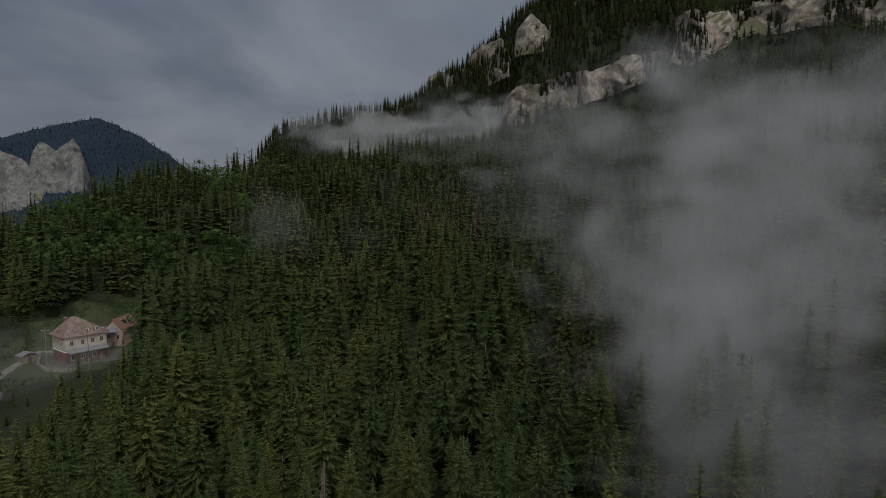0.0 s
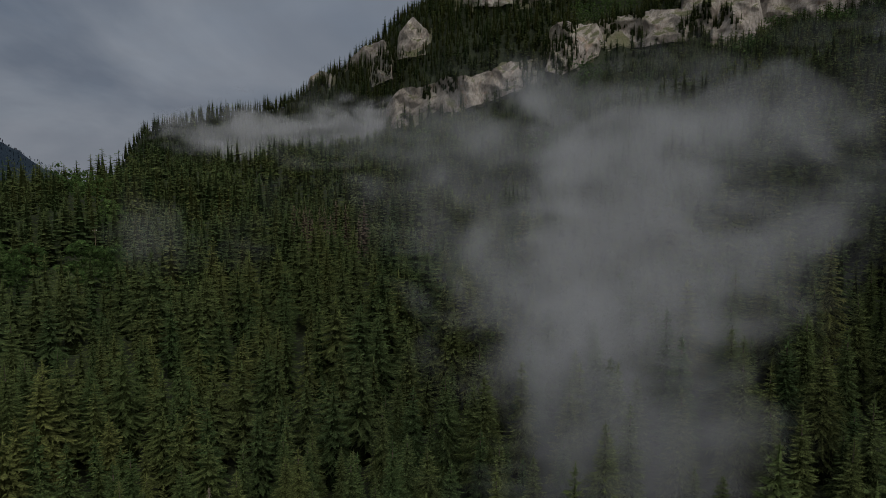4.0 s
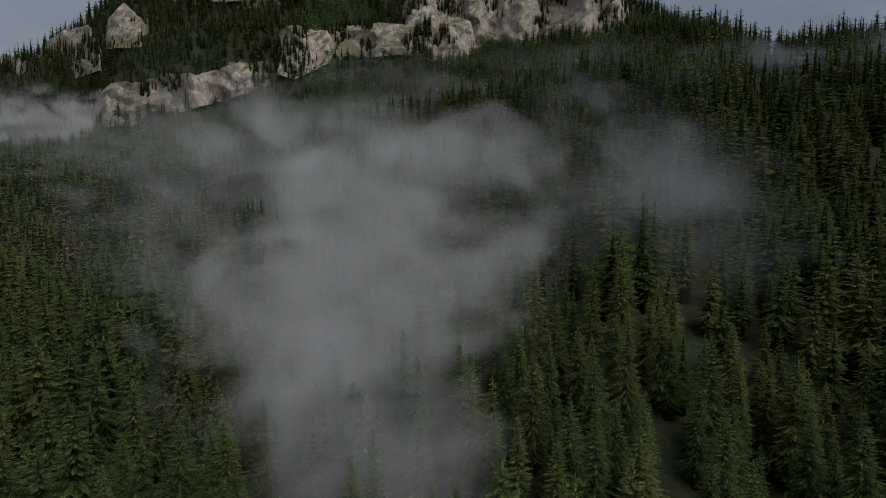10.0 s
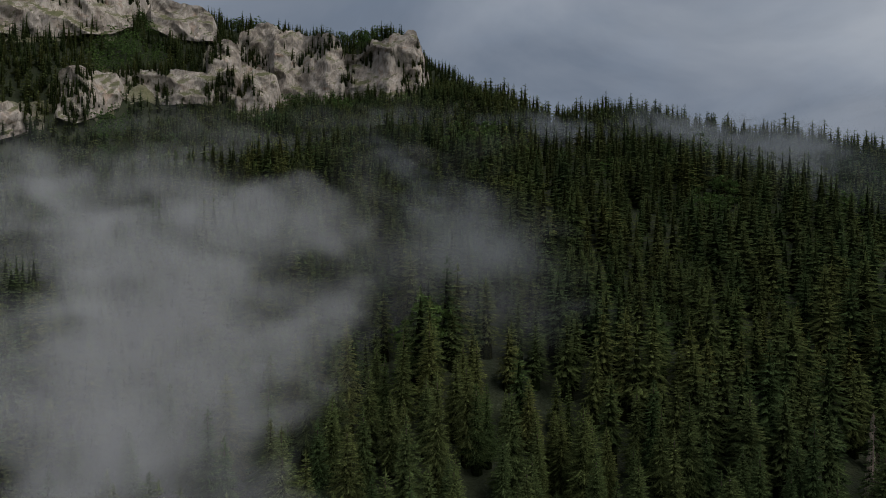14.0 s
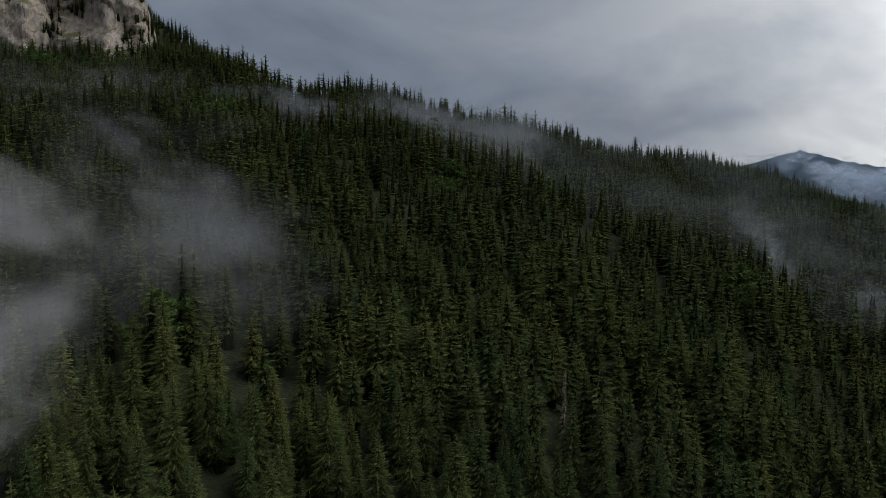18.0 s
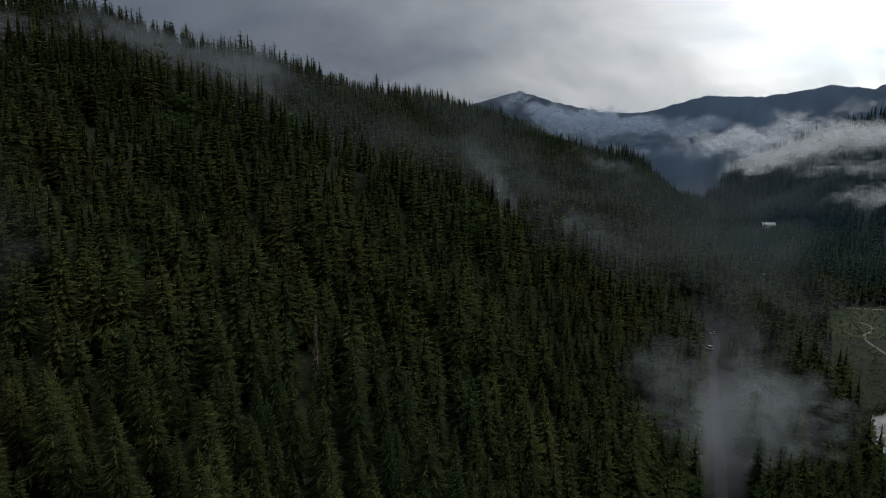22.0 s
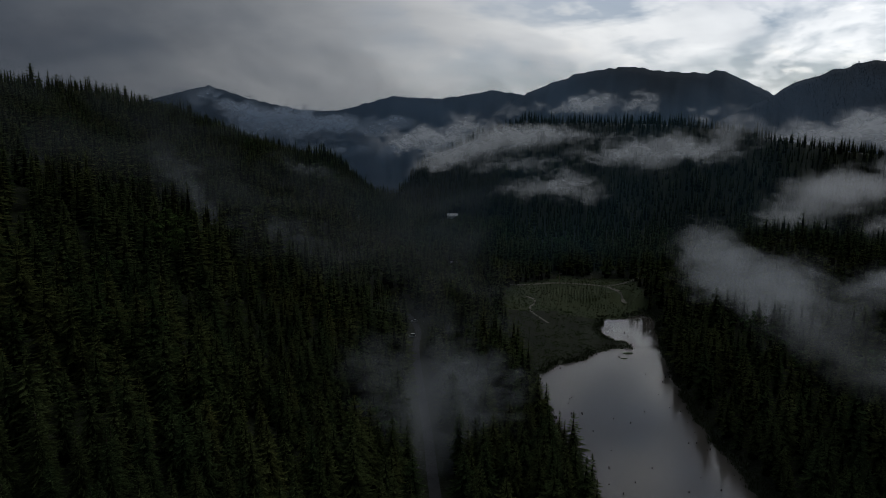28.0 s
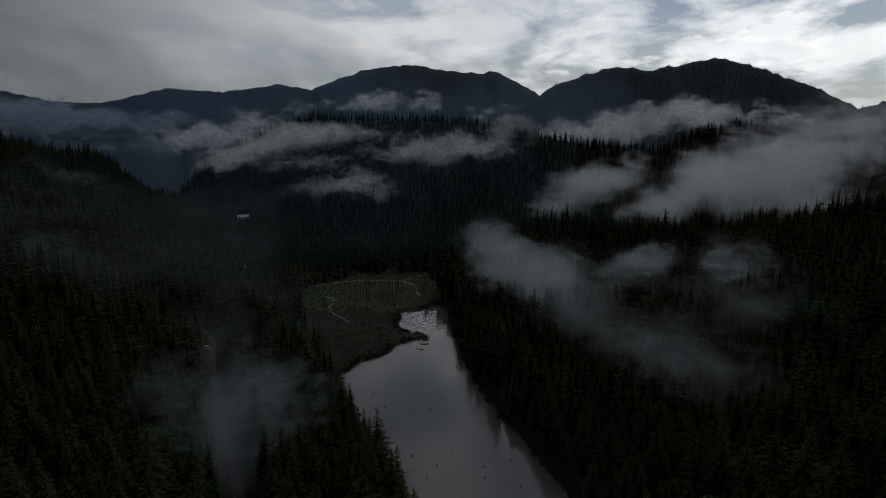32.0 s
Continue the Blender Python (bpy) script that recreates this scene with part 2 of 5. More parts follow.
def rock_material(name, pale=(0.57, 0.56, 0.56), turf=1.0):
    """Limestone with cracks, rusty streaks, and thin grass on the ledges."""
    m = bpy.data.materials.new(name)
    m.use_nodes = True
    add = nodes_of(m.node_tree)
    geo = add("ShaderNodeNewGeometry")
    pos = geo.outputs["Position"]
    n1 = add("ShaderNodeTexNoise", {"Vector": pos, "Scale": 0.045, "Detail": 6.0, "Roughness": 0.65, "Distortion": 0.8}).outputs[0]
    col = ramp_node(add, n1, [(0.32, (0.23, 0.19, 0.155)), (0.46, (0.35, 0.305, 0.255)), (0.56, (0.45, 0.405, 0.35)), (0.70, (0.34, 0.235, 0.165))])
    n2 = add("ShaderNodeTexNoise", {"Vector": pos, "Scale": 0.30, "Detail": 6.0, "Roughness": 0.7}).outputs[0]
    tall = add("ShaderNodeVectorMath", {0: pos, 1: (1.0, 1.0, 0.4)}, operation="MULTIPLY").outputs[0]
    n3 = add("ShaderNodeTexNoise", {"Vector": tall, "Scale": 0.22, "Detail": 9.0, "Roughness": 0.66, "Distortion": 0.9}).outputs[0]
    crack = add("ShaderNodeMapRange", {0: n3, 1: 0.42, 2: 0.54, 3: 0.66, 4: 1.06}).outputs[0]
    col = add("ShaderNodeMix", {0: 1.0, 6: col, 7: crack}, data="RGBA", blend="MULTIPLY").outputs[2]
    col = add("ShaderNodeMix", {0: 1.0, 6: col, 7: (*pale, 1)}, data="RGBA", blend="MULTIPLY").outputs[2]
    sep = add("ShaderNodeSeparateXYZ", {0: geo.outputs["True Normal"]})
    up = add("ShaderNodeMath", {0: sep.outputs[2]}, operation="ABSOLUTE").outputs[0]
    wob = add("ShaderNodeMath", {0: n2, 1: 0.6}, operation="MULTIPLY").outputs[0]
    sum_ = add("ShaderNodeMath", {0: up, 1: wob}, operation="ADD").outputs[0]
    green = add("ShaderNodeMapRange", {0: sum_, 1: 0.93, 2: 1.10, 4: turf}).outputs[0]
    col = add("ShaderNodeMix", {0: green, 6: col, 7: (0.075, 0.075, 0.034, 1)}, data="RGBA").outputs[2]
    bn = add("ShaderNodeBump", {"Height": n3, "Strength": 0.7, "Distance": 2.0}).outputs[0]
    b = add("ShaderNodeBsdfPrincipled", {"Base Color": col, "Roughness": 0.95, "Specular IOR Level": 0.15, "Normal": bn})
    add("ShaderNodeOutputMaterial", {0: b.outputs[0]})
    return m


# second copy is the same limestone, dimmed and blued to paint distance haze
M_ROCK, M_ROCK_HAZED = rock_material("limestone"), rock_material("hazed_limestone", (0.36, 0.40, 0.45), 0.1)
M_ASPHALT = material("asphalt", (0.042, 0.043, 0.046), 0.8, (0.03, 0.03, 0.032), 0.3, 0.2)
M_GRAVEL = material("pale_gravel", (0.20, 0.185, 0.16), 0.95, (0.13, 0.125, 0.10), 0.5, 0.3)
M_YARD = material("worn_dark_gravel", (0.10, 0.092, 0.075), 0.95, (0.065, 0.068, 0.045), 0.4, 0.3)
M_PLASTER = material("cream_plaster", (0.40, 0.36, 0.30), 0.9, (0.30, 0.26, 0.21), 0.4, 0.1)
M_BRICK = material("red_brick", (0.15, 0.085, 0.068), 0.9, (0.11, 0.068, 0.056), 1.2, 0.3)
M_ROOF = material("rust_red_roof", (0.21, 0.165, 0.145), 0.7, (0.15, 0.075, 0.05), 0.7, 0.3)
M_ROOF_GREY = material("grey_sheet_roof", (0.22, 0.22, 0.23), 0.6, (0.22, 0.22, 0.23), 0.5, 0.2, metal=0.3)
M_WHITE = material("white_paint", (0.78, 0.78, 0.76), 0.7, (0.66, 0.66, 0.64), 0.6)
M_WOOD = material("weathered_wood", (0.20, 0.15, 0.10), 0.85, (0.13, 0.10, 0.07), 2.0, 0.3)
M_GLASS = material("window_glass", (0.025, 0.03, 0.035), 0.12, (0.035, 0.04, 0.045), 0.5, spec=0.6)
M_STUMP = material("wet_stump_wood", (0.06, 0.048, 0.038), 0.8, (0.035, 0.03, 0.025), 4.0)
M_RUBBER = material("tyre_rubber", (0.02, 0.02, 0.02), 0.9)
M_CARPAINT = material("silver_car_paint", (0.55, 0.56, 0.58), 0.3, (0.50, 0.51, 0.53), 1.0, metal=0.5, spec=0.5)


def water_material():
    m = bpy.data.materials.new("lake_water")
    m.use_nodes = True
    add = nodes_of(m.node_tree)
    pos = add("ShaderNodeNewGeometry").outputs["Position"]
    w = add("ShaderNodeTexNoise", {"Vector": pos, "Scale": 0.9, "Detail": 4.0, "Distortion": 0.6}).outputs[0]
    zone = add("ShaderNodeTexNoise", {"Vector": pos, "Scale": 0.016, "Detail": 2.0}).outputs[0]
    amt = add("ShaderNodeMapRange", {0: zone, 1: 0.42, 2: 0.58, 3: 0.02, 4: 0.07}).outputs[0]
    b = add("ShaderNodeBump", {"Height": w, "Strength": amt, "Distance": 0.5}).outputs[0]
    p = add("ShaderNodeBsdfPrincipled", {"Base Color": (0.075, 0.069, 0.060, 1), "Roughness": 0.03, "IOR": 1.33, "Normal": b})
    add("ShaderNodeOutputMaterial", {0: p.outputs[0]})
    return m


M_WATER = water_material()


# ---- landform ----
TABLE = np.random.RandomState(7).rand(256, 256)


def vnoise(x, y, sharp=False):
    xi, yi = np.floor(x).astype(int), np.floor(y).astype(int)
    fx, fy = x - xi, y - yi
    if not sharp:
        fx, fy = fx * fx * (3 - 2 * fx), fy * fy * (3 - 2 * fy)
    a, b = TABLE[yi % 256, xi % 256], TABLE[yi % 256, (xi + 1) % 256]
    c, d = TABLE[(yi + 1) % 256, xi % 256], TABLE[(yi + 1) % 256, (xi + 1) % 256]
    return (a * (1 - fx) + b * fx) * (1 - fy) + (c * (1 - fx) + d * fx) * fy - 0.5


def fbm(x, y, octaves=4, sharp=False):
    out, amp = 0.0, 1.0
    for k in range(octaves):
        out = out + amp * vnoise(x * 2 ** k + 17.3 * k, y * 2 ** k + 5.1 * k, sharp)
        amp *= 0.5
    return out


def plan(az, r):
    """Bearing in degrees clockwise from +Y, and distance, to x and y."""
    return r * math.sin(radians(az)), r * math.cos(radians(az))


# bearing, distance, ground height: where the slopes begin, and the crest that they climb to
FOOT = [(-60, 190, 40), (-36, 185, 40), (-30, 195, 45), (-25, 150, 30), (-8, 120, 20), (5, 120, 34), (25, 105, 44), (48, 100, 50),
        (62, 118, 46), (84, 120, 46), (100, 130, 34), (112, 140, 20), (118, 200, 9), (122, 200, 6), (130, 200, 3), (140, 200, 2),
        (150, 250, 2), (165, 240, 3), (180, 200, 10), (200, 150, 14), (300, 190, 40)]
CREST = [(-60, 420, 60), (-35, 420, 61), (-31.6, 430, 69), (-28, 440, 81), (-24.8, 450, 90), (-21.4, 470, 97), (-18, 480, 100),
         (-11.6, 510, 107), (-7, 540, 110), (-2, 580, 121), (1, 600, 125), (11, 630, 147), (15.4, 650, 156), (19, 670, 170), (25, 700, 205),
         (32, 725, 235), (40, 740, 258), (48, 740, 272), (54, 650, 250), (56.7, 570, 223), (60, 560, 206), (64.3, 565, 211),
         (68.8, 580, 209), (75, 600, 196), (79, 620, 186), (85.4, 700, 176), (93, 820, 165)]
CREST += [(98, 900, 155), (103, 1000, 135), (108, 1080, 111), (112, 1150, 95), (115, 1080, 48), (117.7, 1000, 20), (121, 850, 4), (128, 800, 5),
          (136, 650, 9), (142, 560, 12), (146, 600, 18), (148, 600, 38), (151, 600, 43), (156, 600, 33), (165, 620, 40), (180, 600, 70),
          (200, 500, 80), (300, 420, 60)]
# farther ridges: front slope, back slope, then bearing, distance, crest height
RIDGES = {
    "left mountain": (0.55, 0.4, [(-70, 1700, 120), (-45, 1700, 190), (-34.5, 1700, 205), (-31, 1700, 236), (-28, 1700, 257), (-25, 1700, 213),
                                  (-22, 1750, 156), (-15, 1800, 60)]),
    "cliff mountain": (1.05, 0.6, [(-19, 1050, 40), (-16.5, 1010, 130), (-14.6, 1000, 178), (-9, 1000, 203), (-4.2, 1000, 217), (-0.7, 980, 248),
                                   (3.3, 940, 288), (7, 900, 332), (12, 890, 378), (18, 880, 396), (22, 870, 386), (26.3, 870, 374), (31.3, 870, 382),
                                   (37, 870, 376), (42, 870, 371), (45.7, 860, 378), (47.7, 855, 366), (49.7, 850, 336), (54, 800, 285), (60, 760, 200)]),
    "hill with cloud": (0.5, 0.4, [(117, 1200, 40), (120, 1200, 75), (123.6, 1150, 105), (126.5, 1150, 137), (129.4, 1150, 153), (136, 1150, 153),
                                   (141, 1150, 149), (146, 1150, 139), (150, 1150, 120), (160, 1200, 90), (180, 1250, 90)]),
    "hill beyond shore": (0.32, 0.35, [(150, 950, 20), (155.5, 950, 66), (158, 950, 87), (163, 950, 128), (167, 950, 128), (170, 950, 120), (180, 930, 130),
                                       (200, 900, 120), (240, 900, 150), (290, 1000, 150)]),
    "valley head": (0.3, 0.3, [(106, 2000, 40), (110, 2000, 95), (114, 2000, 112), (118, 2000, 96), (123, 2000, 124), (127, 2000, 118), (134, 2000, 60)]),
    "first far range": (0.45, 0.5, [(90, 3700, 200), (94, 3700, 260), (98, 3750, 345), (102.3, 3800, 415), (105.7, 3800, 345), (109.7, 3800, 290), (112.7, 3800, 286), (117.7, 3800, 372), (122, 3800, 358),
                                    (126.4, 3800, 405), (129, 3800, 378), (133, 3800, 300)]),
    "second far range": (0.45, 0.5, [(124, 3000, 160), (129.4, 3000, 328), (133.3, 3000, 413), (137.2, 3000, 440), (141.2, 3000, 413), (143.2, 3000, 400),
                                     (145.1, 3000, 408), (148.3, 3000, 323), (153, 3000, 180)]),
    "third far range": (0.42, 0.5, [(141, 2300, 100), (146, 2200, 198), (150.9, 2200, 298), (155.1, 2200, 343), (158.3, 2200, 329), (163, 2200, 359),
                                    (166.3, 2200, 325), (170.3, 2200, 260), (173.1, 2200, 200), (177, 2200, 240), (190, 2200, 300), (230, 2300, 280),
                                    (280, 2300, 300), (290, 2300, 200)]),
}
SHORE = [(158, 122), (149, 130), (143, 162), (137.4, 215), (133.2, 272), (131.4, 325), (133.5, 341), (135.9, 354), (137, 369), (138.5, 379),
         (139.9, 383), (139.3, 392), (137.5, 399), (136.9, 420), (137.2, 445), (139, 450), (141, 466), (141.8, 445), (142.4, 390),
         (143.2, 362), (144.8, 314), (146.8, 277), (149.0, 252), (153, 220), (158.5, 187), (164, 145)]
ROAD = [(117.5, 455), (119.2, 425), (120.3, 388), (120.2, 347), (120.7, 297), (121.7, 238), (122.4, 203), (124.5, 150), (131, 95), (150, 70)]
HOUSE_AT = (-30.2, 220)
HOUSE_Z = 47.5


def along(az, table, col):
    t = np.array(table, float)
    return np.interp(az, t[:, 0], t[:, col])


def polygon(points, step=6.0):
    p = [plan(*q) for q in points]
    out = []
    for a, b in zip(p, p[1:] + p[:1]):
        n = max(1, int(math.dist(a, b) / step))
        out += [(a[0] + (b[0] - a[0]) * k / n, a[1] + (b[1] - a[1]) * k / n) for k in range(n)]
    out = np.array(out)
    out += np.stack([fbm(out[:, 0] * 0.06, out[:, 1] * 0.06), fbm(out[:, 1] * 0.06 + 40, out[:, 0] * 0.06)], 1) * 5.0
    return out


LAKE = polygon(SHORE)
ROAD_XY = np.array([plan(*q) for q in ROAD])


def to_line(x, y, pts, closed=False):
    """Distance from many points to a polyline."""
    best = np.full(x.shape, 1e9)
    ends = np.roll(pts, -1, 0) if closed else pts[1:]
    for a, b in zip(pts, ends):
        d = b - a
        k = np.clip(((x - a[0]) * d[0] + (y - a[1]) * d[1]) / (d @ d + 1e-9), 0, 1)
        best = np.minimum(best, np.hypot(x - a[0] - k * d[0], y - a[1] - k * d[1]))
    return best


def inside(x, y, pts):
    res = np.zeros(x.shape, bool)
    for a, b in zip(pts, np.roll(pts, -1, 0)):
        cross = (a[1] > y) != (b[1] > y)
        res ^= cross & (x < (b[0] - a[0]) * (y - a[1]) / (b[1] - a[1] + 1e-12) + a[0])
    return res


def lake_side(x, y):
    """Distance to the shore, negative over the water."""
    d = np.full(x.shape, 500.0)
    near = (x > -20) & (x < 420) & (y < 60) & (y > -520)
    if near.any():
        dn = to_line(x[near], y[near], LAKE, True)
        d[near] = np.where(inside(x[near], y[near], LAKE), -dn, dn)
    return d


def height(x, y):
    x, y = np.asarray(x, float), np.asarray(y, float)
    r = np.hypot(x, y)
    az = (np.degrees(np.arctan2(x, y)) + 60) % 360 - 60
    rf, zf = along(az, FOOT, 1), along(az, FOOT, 2)
    rc, zc = along(az, CREST, 1), along(az, CREST, 2)
    k = (r - rf) / (rc - rf)
    zf, zc = zf + 5 * np.clip((zf - 12) / 15, 0, 1), zc + 5 * np.clip((zc - 40) / 30, 0, 1)
    z = np.where(r < rf, 14 + (zf - 14) * np.clip(r / rf, 0, 1) ** 0.8, zf + (zc - zf) * np.clip(k, 0, 1))
    z = np.where(r > rc, zc - np.minimum(0.30 * (r - rc), zc * 0.6), z)
    rough = np.clip((r - 60) / 300, 0.1, 1) * np.clip((np.abs(az - 132) - 8) / 14, 0.05, 1)
    z = z + fbm(x / 90, y / 90) * 9 * rough
    for front, back, crest in RIDGES.values():
        ra, za = along(az, crest, 1), along(az, crest, 2)
        edge = np.clip((az - crest[0][0]) / 3, 0, 1) * np.clip((crest[-1][0] - az) / 3, 0, 1)
        size = np.clip(ra / 1000, 0.8, 3)
        h = za + fbm(az * 0.9, r / (120 * size)) * 9 * size * np.clip(np.abs(r - ra) / (90 * size), 0.10, 1) + fbm(az * 3.1, r / 300, 4, True) * 13 * np.clip(size - 1.3, 0, 1) - np.where(r < ra, front, back) * (np.sqrt((ra - r) ** 2 + 144) - 12)
        gully = np.abs(fbm(az * 0.35 * np.clip(ra / 900, 1, 1.4) + 3, r / (500 * size), 3)) * 40 * size * np.clip((ra - r) / (300 * size), 0, 1)
        h = np.where(edge > 0, h - gully, -50) - (1 - edge) * 60
        z = np.maximum(z, h) + 6 * np.exp(-np.abs(z - h) / 10)
    z = np.maximum(z, 1.5 + r / 900)
    # level yard by the house, the road's bed, the lake's basin
    hx, hy = plan(*HOUSE_AT)
    pad = np.clip((34 - np.hypot(x - hx, y - hy)) / 14, 0, 1)
    z = z * (1 - pad) + HOUSE_Z * pad
    bed = np.clip((9 - to_line(x, y, ROAD_XY)) / 5, 0, 1)
    z = z * (1 - bed) + np.clip(5.5 + (190 - r) * 0.02, 4.5, 9) * bed
    d = lake_side(x, y)
    z = np.where(d < 0, np.maximum(-3.5, -0.25 + d * 0.18), np.minimum(z, 0.35 + d * np.where(az > 139.5, 0.55, 0.10) + np.maximum(d - 30, 0) * 2))
    return z


def ground_at(az, r):
    x, y = plan(az, r)
    return float(height(np.array([x]), np.array([y]))[0])


def raw_mesh(name, verts, tris, mats=(), mat_index=None, smooth=False, tip=None, tone=None):
    """A mesh from arrays of corners and triangles (or quads)."""
    me = bpy.data.meshes.new(name)
    verts, tris = np.asarray(verts, np.float32), np.asarray(tris, np.int32)
    n, k = tris.shape
    me.vertices.add(len(verts))
    me.vertices.foreach_set("co", verts.ravel())
    me.loops.add(n * k)
    me.loops.foreach_set("vertex_index", tris.ravel())
    me.polygons.add(n)
    me.polygons.foreach_set("loop_start", np.arange(0, n * k, k, dtype=np.int32))
    for m in mats:
        me.materials.append(m)
    if mat_index is not None:
        me.polygons.foreach_set("material_index", np.asarray(mat_index, np.int32))
    me.polygons.foreach_set("use_smooth", np.full(n, smooth))
    if tip is not None:
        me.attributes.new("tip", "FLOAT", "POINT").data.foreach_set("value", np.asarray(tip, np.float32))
    if tone is not None:
        me.attributes.new("tone", "FLOAT", "POINT").data.foreach_set("value", np.asarray(tone, np.float32))
    me.update(calc_edges=True)
    return me


def grid_quads(nu, nv, wrap=False):
    i, j = np.meshgrid(np.arange(nu if wrap else nu - 1), np.arange(nv - 1), indexing="ij")
    i2 = (i + 1) % nu
    return np.stack([i * nv + j, i2 * nv + j, i2 * nv + j + 1, i * nv + j + 1], -1).reshape(-1, 4)


def build_ground():
    az = np.concatenate([np.arange(-52, 190, 0.28), np.arange(190, 308, 2.0)])
    r = np.unique(np.concatenate([[0.01], np.linspace(4, 100, 13), np.geomspace(104, 1300, 110), np.geomspace(1330, 4700, 30), [1700, 2200, 3000, 3700, 3800]]))
    A, R = np.meshgrid(np.radians(az), r, indexing="ij")
    X, Y = R * np.sin(A), R * np.cos(A)
    Z = height(X.ravel(), Y.ravel())
    quads = grid_quads(len(az), len(r), True)
    cx, cy = X.ravel()[quads].mean(1), Y.ravel()[quads].mean(1)
    r, b = np.hypot(cx, cy), np.degrees(np.arctan2(cx, cy))
    # past 1260 m the haze-tinted hill colour takes over
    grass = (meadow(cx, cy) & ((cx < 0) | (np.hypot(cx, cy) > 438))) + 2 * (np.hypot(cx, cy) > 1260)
    for az0, az1, a1, rf, tall in CLEARED:
        foot = np.interp(b, a1, rf)
        grass[(b > az0) & (b < az1) & (r > foot - 12 * tall) & (r < foot + 45 * tall) & (r < 1260)] = 3
    ob = new("ground", raw_mesh("ground", np.stack([X.ravel(), Y.ravel(), Z], 1), quads, (M_GROUND, M_GRASS, M_FARHILL_HAZED, M_LEDGE), grass.astype(int), True))
    tagged(ob, "mossy forest floor, grassy clearings and wooded mountainsides", "ground", kind="structure")


MEADOWS = [
    [(-37, 196), (-37, 240), (-33.5, 248), (-26, 264), (-22, 310), (-18.5, 340), (-17.5, 325), (-19.5, 290), (-23, 258), (-26, 240), (-28.5, 206), (-33, 200)],
    [(128.6, 515), (133, 548), (139.5, 535), (140.9, 470), (139, 455), (138.8, 400), (139.9, 386), (137, 372), (131.2, 322), (129.6, 345), (128.6, 390), (127.6, 450)],
]
MEADOW_XY = [np.array([plan(*q) for q in m]) for m in MEADOWS]


def meadow(x, y):
    out = np.zeros(x.shape, bool)
    for m in MEADOW_XY:
        out |= inside(x, y, m)
    return out


lake_mesh = bpy.data.meshes.new("lake")
lake_mesh.from_pydata([(x, y, 0) for x, y in LAKE], [], [list(range(len(LAKE)))])
lake_mesh.materials.append(M_WATER)
tagged(new("water", lake_mesh), "still grey lake water mirroring the evening sky", "lake", kind="structure")


# ---- cliffs ----
def cliff(az0, az1, bottoms, tops, label, seed, bulge=9.0, lean=0.5, near=520, limit=1000):
    """A weathered rock wall standing out of the slope between two bearings; angles of its foot and rim, as seen from the air, along it."""
    nu, nv = max(40, int((az1 - az0) * 9)), 46
    a1 = np.linspace(az0, az1, nu)
    r1 = np.arange(near, limit, 3.0)
    A, R = np.meshgrid(np.radians(a1), r1, indexing="ij")
    H = height((R * np.sin(A)).ravel(), (R * np.cos(A)).ravel()).reshape(A.shape)
    E = np.degrees(np.arctan2(H - 108, R))
    foot = np.interp(np.linspace(0, 1, nu), np.linspace(0, 1, len(bottoms)), bottoms)
    first = np.array([np.argmax(E[k] > foot[k]) if (E[k] > foot[k]).any() else len(r1) - 1 for k in range(nu)])
    rf = np.convolve(np.pad(r1[first], 4, mode="edge"), np.ones(9) / 9, "valid")
    u, v = np.meshgrid(np.linspace(0, 1, nu), np.concatenate([np.linspace(0, 1, nv - 3), [1.0, 1.0, 1.0]]), indexing="ij")
    back = np.concatenate([np.zeros(nv - 3), [10, 28, 60]])[None, :]
    zb = (108 + rf * np.tan(np.radians(foot)))[:, None] - 10
    rimel = np.interp(np.linspace(0, 1, nu), np.linspace(0, 1, len(tops)), tops)
    zt = (108 + (rf + 35) * np.tan(np.radians(rimel)))[:, None]
    tall = min(1.0, max(0.35, (sum(tops) / len(tops) - sum(bottoms) / len(bottoms)) / 3.5))
    az = az0 + (az1 - az0) * u
    rim = fbm(a1 * 0.9 + seed, a1 * 0 + seed, 5, True)[:, None] * 24 * tall * (np.sin(np.pi * np.clip(u, 0.02, 0.98)) ** 0.5)
    sink = np.clip(np.minimum(u, 1 - u) * 7, 0, 1) ** 0.7
    z = zb + np.maximum((zt + rim * 0.8 - zb) * (0.3 + 0.7 * sink), 6) * v
    up = z - zb
    g = rf.mean() / 57.3
    m, n = az * g + seed * 90, z + seed * 40
    skew = m * 0.8 + n * 0.6
    crag = -np.abs(fbm(skew / 62, (n - 0.5 * m) / 80, 3, True)) * 50 - np.abs(fbm(m / 30 + n / 45, n / 34 + 5, 2, True)) * 14 - np.abs(fbm(m / 9 - n / 14, n / 12, 2, True)) * 4
    ledge = np.abs(((n / 21 + fbm(m / 40, n / 60) * 1.6) % 1.0) - 0.5) * 7
    out = (crag + ledge + 25) * bulge / 9
    fade = np.clip(np.minimum(u, 1 - u) * 9, 0, 1)
    dist = rf[:, None] + up * lean - out * (0.2 + 0.8 * fade) + (1 - fade) * 14 + back
    z = z - back * 0.12
    a = np.radians(az)
    verts = np.stack([dist * np.sin(a), dist * np.cos(a), z], -1).reshape(-1, 3)
    ob = new("cliff", raw_mesh("cliff", verts, grid_quads(nu, nv), (M_ROCK if limit < 1500 else M_ROCK_HAZED,)))
    CLEARED.append((az0, az1, a1, rf, tall))
    rs = np.random.RandomState(int(seed * 10))
    for _ in range(int((az1 - az0) * 34)):
        i, j = rs.randint(3, nu - 3), rs.randint(4, nv - 4)
